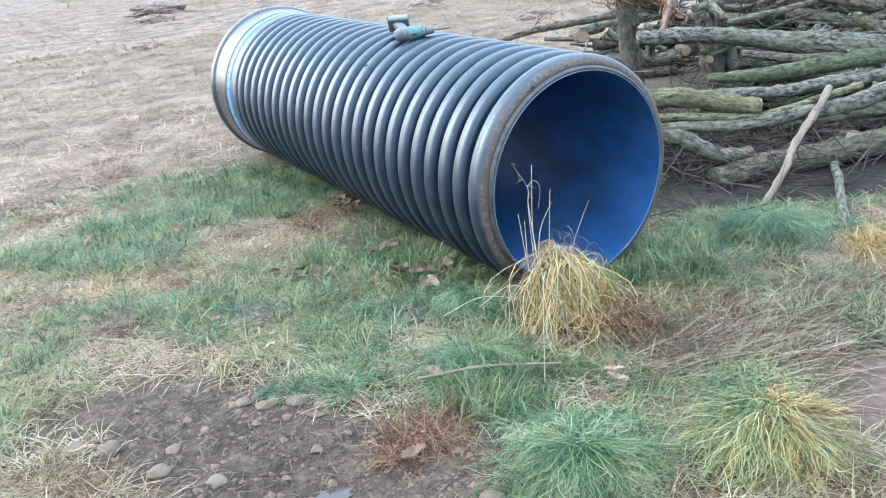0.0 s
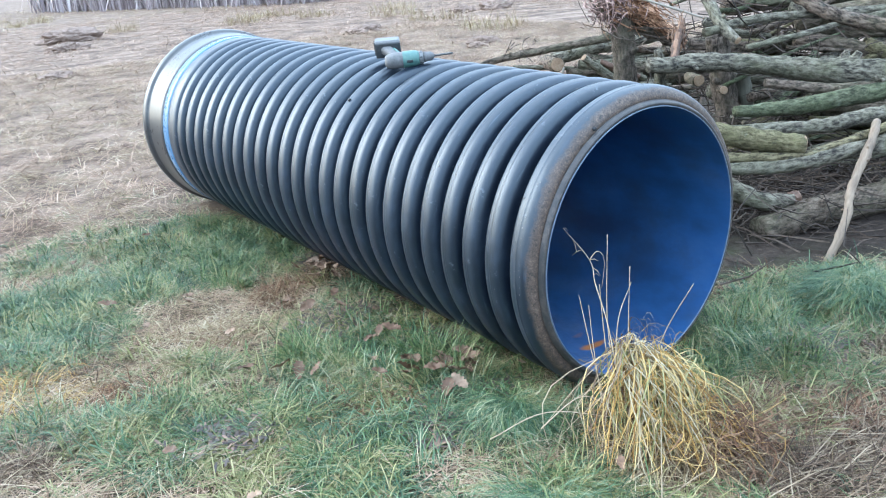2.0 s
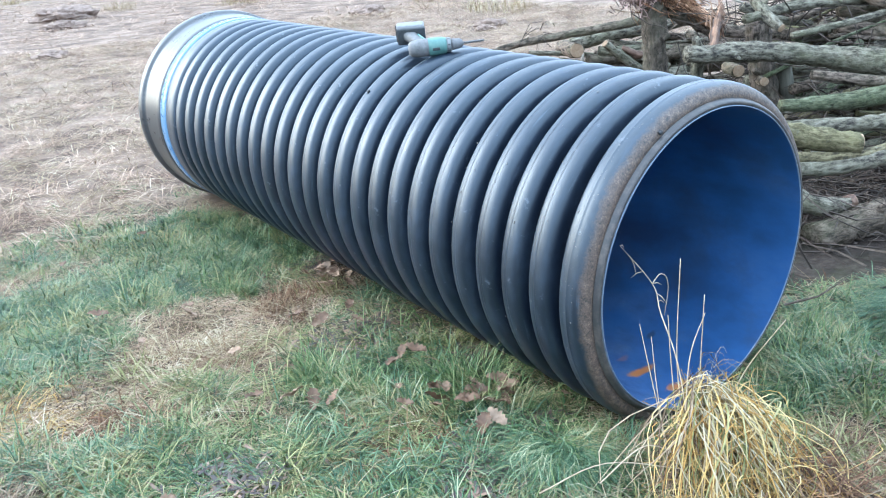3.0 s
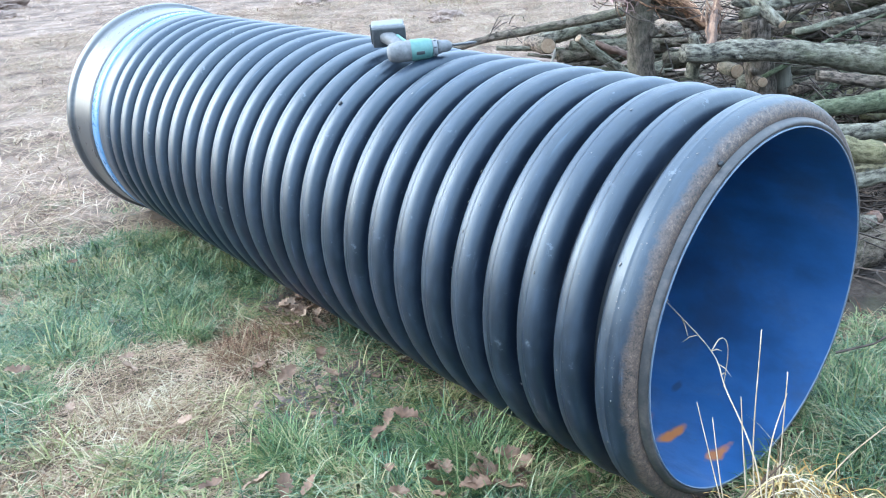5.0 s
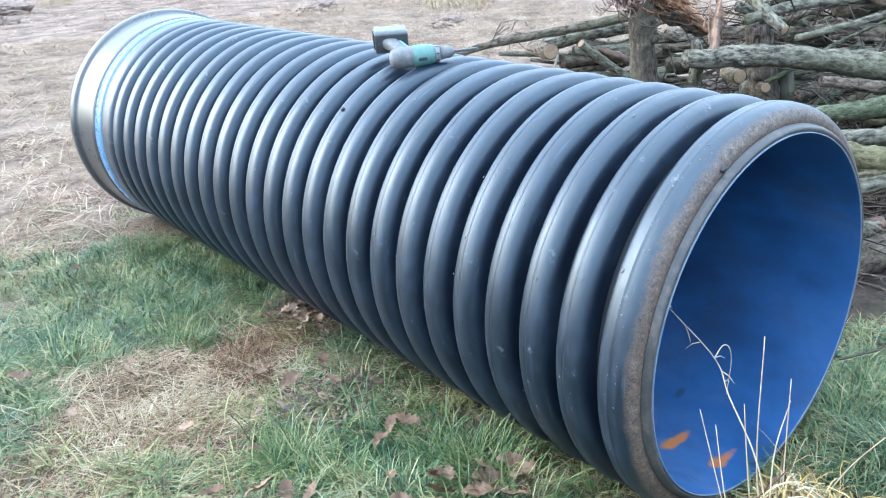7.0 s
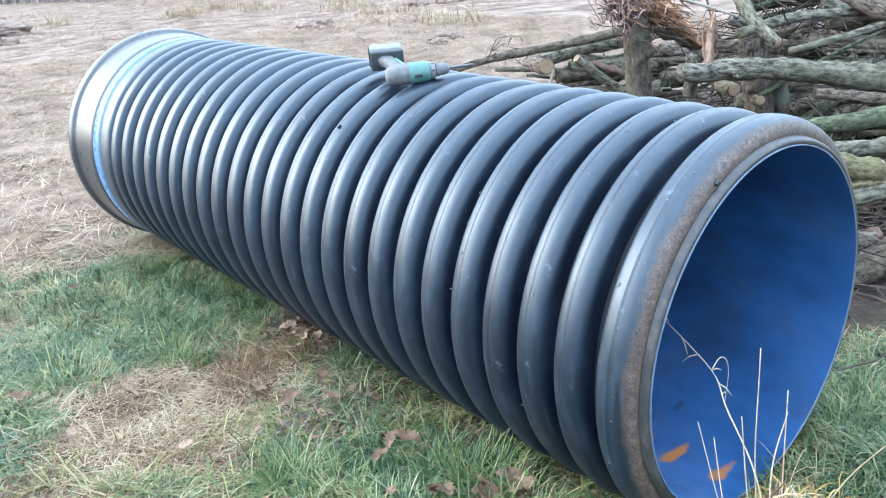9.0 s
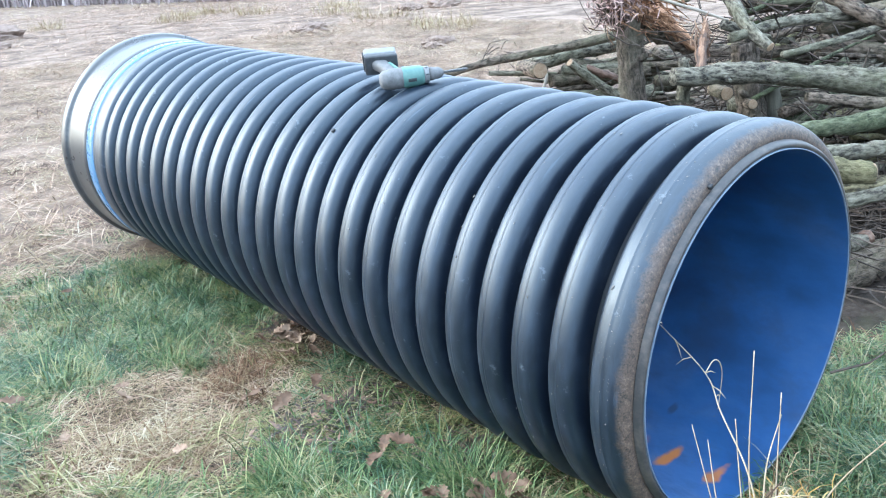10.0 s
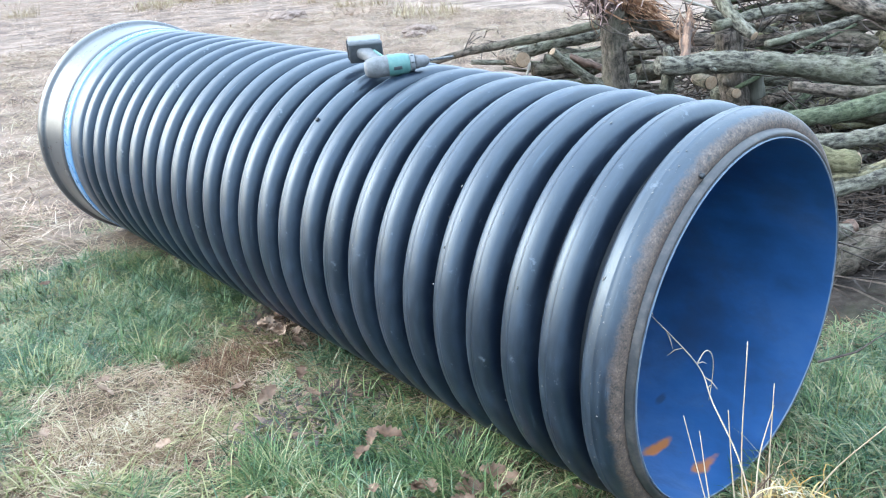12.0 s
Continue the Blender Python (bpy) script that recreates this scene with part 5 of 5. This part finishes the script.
def mud_straw():
    r = np.random.RandomState(41)
    n = 2600
    p = np.stack([r.normal(-1.5, 0.38, n), r.normal(-0.3, 0.38, n)], -1)
    blades("mud_straw", WETSTRAW, p, r.uniform(0, 6.28, n), r.uniform(0.02, 0.09, n), r.uniform(0.95, 1.2, n), r.uniform(0.0015, 0.0034, n), "loose wet straw scattered over the mud", "dry grass", 0.4)


mud_straw()


def stalk(name, label, pts, r0=0.0017, r1=0.0009, ears=0):
    bm = bmesh.new()
    path = spline(pts, [r0 + (r1 - r0) * k / (len(pts) - 1) for k in range(len(pts))], 6)
    tube(bm, path, 6)
    rr = random.Random(len(label) + int(1000 * pts[-1][0]))
    for k in range(ears):
        p = path[-1 - k * 2][0] if k * 2 < len(path) - 1 else path[2][0]
        d = Vector((rr.uniform(-1, 1), rr.uniform(-1, 1), rr.uniform(-0.9, 0.1))).normalized()
        tube(bm, [(p, 0.0009), (p + d * 0.016, 0.0011), (p + d * 0.03 + Vector((0, 0, -0.008)), 0.0004)], 5)
    return tagged(part(name, bm, STRAWSTEM), label, "grass stalk", "dry stalks at the pipe mouth")


STRAWSTEM = material("dry_stalk", [(0.3, (0.236, 0.174, 0.107)), (0.6, (0.37, 0.303, 0.214)), (0.75, (0.438, 0.382, 0.303))], scale=30, rough=(0.5, 0.7), bump=0.1, bump_dist=0.001)
stalk("dry_stalk", "long dry stalk with drooping ears reaching into the pipe", [(-0.40, -0.26, 0.12), (-0.395, -0.215, 0.30), (-0.34, -0.12, 0.375), (-0.297, -0.06, 0.413), (-0.272, 0.061, 0.469)], ears=6)
stalk("dry_stalk", "bent loop of dry grass", [(-0.297, -0.06, 0.413), (-0.2725, -0.06, 0.4287), (-0.249, -0.06, 0.4163), (-0.244, -0.063, 0.3846), (-0.26, -0.067, 0.3235)], 0.0013, 0.0007)
stalk("dry_stalk", "tall upright dry stalk before the pipe mouth", [(-0.385, -0.24, 0.10), (-0.392, -0.21, 0.30), (-0.374, -0.196, 0.533)])
stalk("dry_stalk", "upright dry stalk before the pipe mouth", [(-0.36, -0.25, 0.10), (-0.345, -0.235, 0.27), (-0.322, -0.221, 0.443)])
stalk("dry_stalk", "slanting dry stalk before the pipe mouth", [(-0.41, -0.25, 0.20), (-0.375, -0.23, 0.32), (-0.317, -0.221, 0.399)])
stalk("dry_stalk", "short dry stalk before the pipe mouth", [(-0.39, -0.20, 0.05), (-0.37, -0.13, 0.20), (-0.348, -0.068, 0.33)])
stalk("dry_stalk", "short dry stalk before the pipe mouth", [(-0.40, -0.20, 0.05), (-0.37, -0.14, 0.20), (-0.345, -0.10, 0.31)])
stalk("dry_stalk", "short dry stalk before the pipe mouth", [(-0.39, -0.22, 0.10), (-0.385, -0.19, 0.28), (-0.379, -0.172, 0.398)])
stalk("dry_stalk", "dry stalk leaning across the pipe mouth", [(-0.30, -0.26, 0.15), (-0.30, -0.32, 0.30), (-0.316, -0.407, 0.444)])
stalk("dry_stalk", "broken dry stalk on the grass", [(-0.62, -0.20, 0.10), (-0.52, -0.22, 0.15), (-0.46, -0.24, 0.13), (-0.40, -0.28, 0.06)])
stalk("dry_stalk", "broken dry stalk on the grass", [(-0.70, -0.10, 0.06), (-0.58, -0.18, 0.12), (-0.42, -0.28, 0.08)])
log("twig", "thin brown twig lying on the grass", [(-0.98, -0.40, 0.05), (-0.80, -0.49, 0.065), (-0.60, -0.60, 0.05)], [0.005, 0.0045, 0.003], PALEBARK, group="", category="twig", knots=0, cut=False, sides=8)
stalk("dry_stalk", "thin dry stem sticking up before the mud", [(-0.68, -0.62, 0.0), (-0.66, -0.60, 0.16), (-0.64, -0.58, 0.30)], 0.002, 0.001)


# ---- dead leaves ----
def leaf_mesh():
    bm = bmesh.new()
    rows = []
    outline = (0.004, 0.012, 0.009, 0.020, 0.013, 0.026, 0.016, 0.022, 0.012, 0.015, 0.003)
    for k, w in enumerate(outline):
        y = -0.04 + 0.008 * k
        z = 0.004 * math.sin(k * 0.9)
        rows.append([bm.verts.new((-w, y, z + 0.5 * w)), bm.verts.new((0, y, z)), bm.verts.new((w, y, z + 0.35 * w))])
    for a, b in zip(rows, rows[1:]):
        bm.faces.new((a[0], a[1], b[1], b[0]))
        bm.faces.new((a[1], a[2], b[2], b[1]))
    return bm


def leaves():
    r = random.Random(3)
    bm = leaf_mesh()
    first = tagged(part("dead_leaf", bm, LEAF), "curled brown oak leaf lying in the grass", "leaf", "dead leaves")
    spots = [(-0.368, 1.246), (-0.33, 1.43), (-0.36, 1.38), (-0.31, 1.36), (-0.39, 1.42), (-0.33, 1.30), (-0.534, 0.671), (-0.30, 1.48), (-0.42, 1.30)]
    spots += [(-0.50, 0.36), (-0.52, 0.30), (-0.56, 0.42), (-0.44, 0.30), (-0.62, 0.38), (-0.98, 0.72), (-0.82, 0.58), (-0.86, 0.62), (-0.9, 0.66), (-0.66, 0.50), (-0.60, 0.62), (-0.52, 0.95), (-0.60, 1.05), (-0.90, 1.42), (-1.10, 1.30)]
    for k in range(16):
        spots.append((r.gauss(-0.36, 0.05), r.gauss(1.38, 0.07)))
        spots.append((r.gauss(-0.52, 0.08), r.gauss(0.36, 0.07)))
    while len(spots) < 85:
        spots.append((r.uniform(-1.7, 0.2), r.uniform(-0.9, 2.4)))
    for k, (x, y) in enumerate(spots):
        if -0.26 < x < 0.26 and y > -0.02:
            continue
        s = r.uniform(0.5, 0.95)
        m = pose(x, y, float(height(x, y)) + 0.045 + 0.02 * r.random(), r.uniform(-35, 35), r.uniform(-35, 35), r.uniform(0, 360))
        ob = first if k == 0 else copy_thing(first, m)
        ob.matrix_world = m @ Matrix.Scale(s, 4)


leaves()


def litter():
    """Dark wet leaf litter in hollows of the verge."""
    r = np.random.RandomState(44)
    spots = np.array([(-0.42, 0.95), (-0.62, 0.92), (-0.36, 0.56), (-0.50, 0.20), (-0.70, 0.10), (-1.15, 0.45), (-0.28, 1.55), (0.40, -0.30)])
    n = 1300
    p = spots[r.randint(0, len(spots), n)] + r.normal(0, 0.06, (n, 2))
    blades("leaf_litter", WETLEAF, p, r.uniform(0, 6.28, n), r.uniform(0.02, 0.06, n), r.uniform(0.75, 1.1, n), r.uniform(0.004, 0.011, n), "dark wet leaf litter between the grass", "leaf litter", 0.6, 0.012)


WETLEAF = material("wet_leaf_litter", [(0.3, (0.034, 0.0247, 0.0225)), (0.55, (0.0935, 0.0623, 0.05)), (0.8, (0.238, 0.145, 0.1))], scale=8, rough=(0.4, 0.7), bump=0, island=0.6, world_space=True)
litter()


# ---- stones, mud crumbs, puddle ----
def stones():
    r = random.Random(8)
    shapes = []
    for k in range(4):
        bm = bmesh.new()
        bmesh.ops.create_icosphere(bm, subdivisions=3, radius=1)
        for v in bm.verts:
            g = 1 + 0.28 * noise.noise(v.co * 1.3 + Vector((k * 9, 0, 0))) + 0.10 * noise.noise(v.co * 4 + Vector((0, k * 7, 0)))
            v.co *= g
            v.co.z *= 0.62
        shapes.append(bm)
    made = [part("stone", bm, STONE) for bm in shapes]
    spots = [(-1.372, -0.171, 0.030), (-1.29, -0.20, 0.026), (-1.33, -0.13, 0.018), (-1.42, -0.10, 0.022), (-1.24, -0.26, 0.015), (-1.698, 0.924, 0.03), (-1.46, 0.22, 0.028), (-1.81, -0.10, 0.032), (-1.72, -0.30, 0.03),
             (-1.60, -0.42, 0.025), (-1.88, -0.02, 0.028), (-1.66, -0.22, 0.02), (-1.10, -0.95, 0.035), (-1.03, -0.98, 0.03)]
    while len(spots) < 40:
        spots.append((r.gauss(-1.45, 0.28), r.gauss(-0.18, 0.22), r.uniform(0.006, 0.017)))
    for k, (x, y, s) in enumerate(spots):
        src = made[k % 4]
        m = pose(x, y, float(height(x, y)) + s * 0.08, r.uniform(-15, 15), r.uniform(-15, 15), r.uniform(0, 360))
        ob = src if k < 4 else copy_thing(src, m)
        ob.matrix_world = m @ Matrix.Diagonal((s * r.uniform(0.9, 1.4), s, s * r.uniform(0.7, 1), 1))
        tagged(ob, "dusty rounded field stone lying on mud", "stone", "stones on the mud")


stones()


def crumbs():
    """Loose clods over the mud."""
    r = np.random.RandomState(9)
    n = 9000
    c = np.concatenate([r.normal((-1.45, -0.4), 0.27, (n // 2, 2)), r.normal((-1.8, 0.05), 0.25, (n // 4, 2)), r.normal((-1.1, -0.75), 0.2, (n // 4, 2))])
    s = r.gamma(1.2, 0.0030, len(c)) + 0.001
    base = np.array([(1, 0, 0), (-0.9, 0.2, 0), (0, 1, 0.1), (0.1, -0.9, 0), (0, 0.1, 0.8), (0, 0, -0.6)])
    tri = np.array([(0, 2, 4), (2, 1, 4), (1, 3, 4), (3, 0, 4), (2, 0, 5), (1, 2, 5), (3, 1, 5), (0, 3, 5)])
    v = base[None] * s[:, None, None] * r.uniform(0.7, 1.3, (len(c), 6, 1))
    a = r.uniform(0, 6.28, len(c))
    rot = np.stack([np.stack([np.cos(a), -np.sin(a)], -1), np.stack([np.sin(a), np.cos(a)], -1)], 1)
    v[:, :, :2] = np.einsum("nij,nkj->nki", rot, v[:, :, :2])
    v[:, :, :2] += c[:, None]
    v[:, :, 2] = v[:, :, 2] * 0.6 + height(c[:, 0], c[:, 1])[:, None]
    f = (tri[None] + 6 * np.arange(len(c))[:, None, None]).reshape(-1, 3)
    me = bpy.data.meshes.new("mud_clods")
    me.from_pydata(v.reshape(-1, 3).tolist(), [], f.tolist())
    me.materials.append(CLOD)
    tagged(new("mud_clods", me), "crumbly dark mud clods", "soil", kind="stuff")


CLOD = material("mud_clod", [(0.3, (0.0435, 0.0274, 0.0189)), (0.5, (0.081, 0.0516, 0.0359)), (0.7, (0.1492, 0.0983, 0.0674))], scale=6, rough=(0.75, 0.95), bump=0, island=0.4, world_space=True)
crumbs()
bm = bmesh.new()
ring = []
for k in range(40):
    a = k * math.tau / 40
    g = 1 + 0.6 * noise.noise(Vector((math.cos(a) * 2.2, math.sin(a) * 2.2, 3)))
    ring.append(bm.verts.new((-1.41 + 0.075 * g * math.cos(a), -0.65 + 0.038 * g * math.sin(a), 0)))
bm.faces.new(ring)
puddle = tagged(part("puddle", bm, WATER), "small shallow puddle of muddy water", "puddle", kind="structure")
puddle.location.z = float(height(-1.42, -0.63)) + 0.012


# ---- twigs in the pile, hedge ----
def twigs(name, n, centre, size, seed, mat, label, category, lmin, lmax, rad, flat=0.35, drop=True, along=None):
    """Thin crooked twigs as three-sided tubes, all in one mesh."""
    r = np.random.RandomState(seed)
    p = np.array(centre) + r.normal(0, 1, (n, 3)) * np.array(size)
    d = r.normal(0, 1, (n, 3)) * np.array([1, 1, flat])
    if along is not None:
        d = d * 0.3 + np.array(along)
    d /= np.linalg.norm(d, axis=1)[:, None]
    ln = r.uniform(lmin, lmax, n)
    side = np.cross(d, [0.3, 0.2, 0.93])
    side /= np.linalg.norm(side, axis=1)[:, None]
    up = np.cross(d, side)
    verts = []
    kink = side * r.normal(0, 0.12, (n, 1)) + up * r.normal(0, 0.12, (n, 1))
    for k, (t, w) in enumerate(((0, 1), (0.5, 0.8), (1, 0.35))):
        c = p + d * (ln * (t - 0.5))[:, None] + kink * ln[:, None] * (0.5 if k == 1 else 0)
        if drop:
            c[:, 2] = np.maximum(c[:, 2], height(c[:, 0], c[:, 1]) + 0.004)
        for j in range(3):
            a = j * math.tau / 3
            verts.append(c + (side * math.cos(a) + up * math.sin(a)) * rad * w)
    v = np.stack(verts, 1).reshape(-1, 3)
    q = []
    for k in range(2):
        for j in range(3):
            q.append((k * 3 + j, k * 3 + (j + 1) % 3, k * 3 + 3 + (j + 1) % 3, k * 3 + 3 + j))
    f = (np.array(q)[None] + 9 * np.arange(n)[:, None, None]).reshape(-1, 4)
    me = bpy.data.meshes.new(name)
    me.from_pydata(v.tolist(), [], f.tolist())
    me.materials.append(mat)
    return tagged(new(name, me), label, category, kind="stuff")


REDFIBRE = material("reddish_torn_bark", [(0.3, (0.1215, 0.078, 0.0715)), (0.5, (0.27, 0.182, 0.1625)), (0.7, (0.513, 0.364, 0.3185))], scale=8, rough=(0.7, 0.9), bump=0, island=0.6, world_space=True)
twigs("brushwood", 1500, (1.9, 0.75, 0.06), (0.5, 0.35, 0.05), 61, TWIG, "dark brushwood and roots under the log pile", "twigs", 0.08, 0.4, 0.004)
twigs("brushwood", 800, (3.15, 1.65, 0.40), (0.25, 0.22, 0.2), 69, TWIG, "dense dark brushwood inside the log pile", "twigs", 0.15, 0.5, 0.005, 0.45)
twigs("brushwood", 420, (2.3, 1.0, 0.20), (0.28, 0.12, 0.10), 70, TWIG, "dark brushwood behind the lower logs", "twigs", 0.10, 0.3, 0.004, 0.3)
twigs("brushwood", 110, (2.5, 1.45, 0.5), (0.32, 0.28, 0.25), 62, TWIG, "thin twigs tangled in the log pile", "twigs", 0.15, 0.6, 0.004, 0.6)
twigs("splinters", 26, (1.80, 1.315, 0.76), (0.02, 0.02, 0.05), 67, STUBWOOD, "upright torn splinters on the broken stub", "wood", 0.06, 0.16, 0.005, 0.5, False, (0.45, 0.30, 0.9))
twigs("root_fibres", 1100, (1.875, 1.83, 0.885), (0.065, 0.05, 0.055), 68, REDFIBRE, "reddish torn bark and root fibres on the shattered trunk", "wood", 0.02, 0.075, 0.0036, 0.9, False, (0.1, -0.1, -0.25))
twigs("splinters", 90, (2.04, 1.74, 0.82), (0.07, 0.04, 0.035), 65, SPLINT, "torn pale splinters on the broken wood", "wood", 0.10, 0.34, 0.0055, 0.5, False, (0.82, -0.43, -0.55))
twigs("brushwood", 20, (1.86, 1.85, 0.85), (0.05, 0.05, 0.06), 66, TWIG, "dark torn root fibres on the shattered trunk", "twigs", 0.06, 0.24, 0.003, 1.0, False)
twigs("brushwood", 60, (1.89, 1.83, 0.84), (0.05, 0.05, 0.07), 63, RUST, "torn bark fibres on the shattered trunk", "twigs", 0.05, 0.22, 0.003, 1.0, False)
twigs("brushwood", 20, (2.40, 3.18, 0.53), (0.09, 0.06, 0.03), 64, TWIG, "small twigs on the long pole", "twigs", 0.05, 0.18, 0.003, 0.8, False)


def molehill(x, y, wide, tall, seed):
    """Crumbly mound of brown soil in the field."""
    bm = bmesh.new()
    bmesh.ops.create_icosphere(bm, subdivisions=5, radius=1)
    for v in bm.verts:
        q = v.co + Vector((seed * 7.1, seed * 3.3, 0))
        g = 1 + 0.35 * noise.noise(q * 1.6) + 0.22 * noise.noise(q * 4.5) + 0.12 * noise.noise(q * 11)
        v.co = Vector((v.co.x * wide * g, v.co.y * wide * 0.8 * g, v.co.z * tall * g))
    ob = tagged(part("molehill", bm, MOLE), "crumbly brown mound of soil in the mown field", "molehill", "molehills in the field")
    ob.location = (x, y, float(height(x, y)))


MOLE = material("brown_soil", [(0.3, (0.087, 0.0609, 0.0479)), (0.5, (0.189, 0.136, 0.109)), (0.7, (0.348, 0.261, 0.21))], scale=9, rough=(0.8, 0.95), bump=0.8, fine=40, bump_dist=0.03)
for k, (x, y, wide, tall) in enumerate(((6.5, 12.1, 0.32, 0.14), (7.0, 12.6, 0.2, 0.1), (5.85, 7.9, 0.24, 0.10), (5.5, 7.6, 0.16, 0.07), (10.9, 13.6, 0.4, 0.2), (10.2, 13.9, 0.3, 0.14), (3.05, 19.2, 0.66, 0.24), (2.5, 17.2, 0.4, 0.18), (-1.6, 9.5, 0.3, 0.12), (1.0, 11.5, 0.25, 0.1))):
    molehill(x, y, wide, tall, k)
for k, (x, y) in enumerate(((9.0, 20.7), (8.3, 21.2), (8.75, 18.4), (9.35, 15.4), (8.7, 13.0), (7.2, 19.5), (5.0, 22.0), (10.8, 17.5), (7.6, 9.6), (4.6, 33.0), (5.6, 35.0), (3.6, 36.0), (6.4, 38.0), (4.8, 40.0))):
    tuft("field_tuft", STRAW, x, y, 150, 0.36, 0.12, 0.46, 0.42, "pale upright dry grass standing in the mown field", 0.012, 80 + k, 0.7, thing=False)


def hedge():
    """Bare hedge far across the field."""
    r = np.random.RandomState(71)
    a, b = np.array((14.2, 26.9)), np.array((11.6, 56.0))
    n = 9500
    t = r.rand(n) ** 1.2
    base = a + (b - a) * t[:, None] + r.normal(0, 0.8, (n, 2)) * np.array((1, 0.3))
    blades("hedge", HEDGE, base, r.uniform(0, 6.28, n), r.uniform(0.8, 3.2, n) * (1 + 0.5 * t), np.clip(r.normal(0.15, 0.15, n), 0, 0.6), r.uniform(0.02, 0.06, n) * (1 + 1.5 * t), "bare brown hedge along the far field edge, haze painted into its colour", "hedge", 0.3)


hedge()
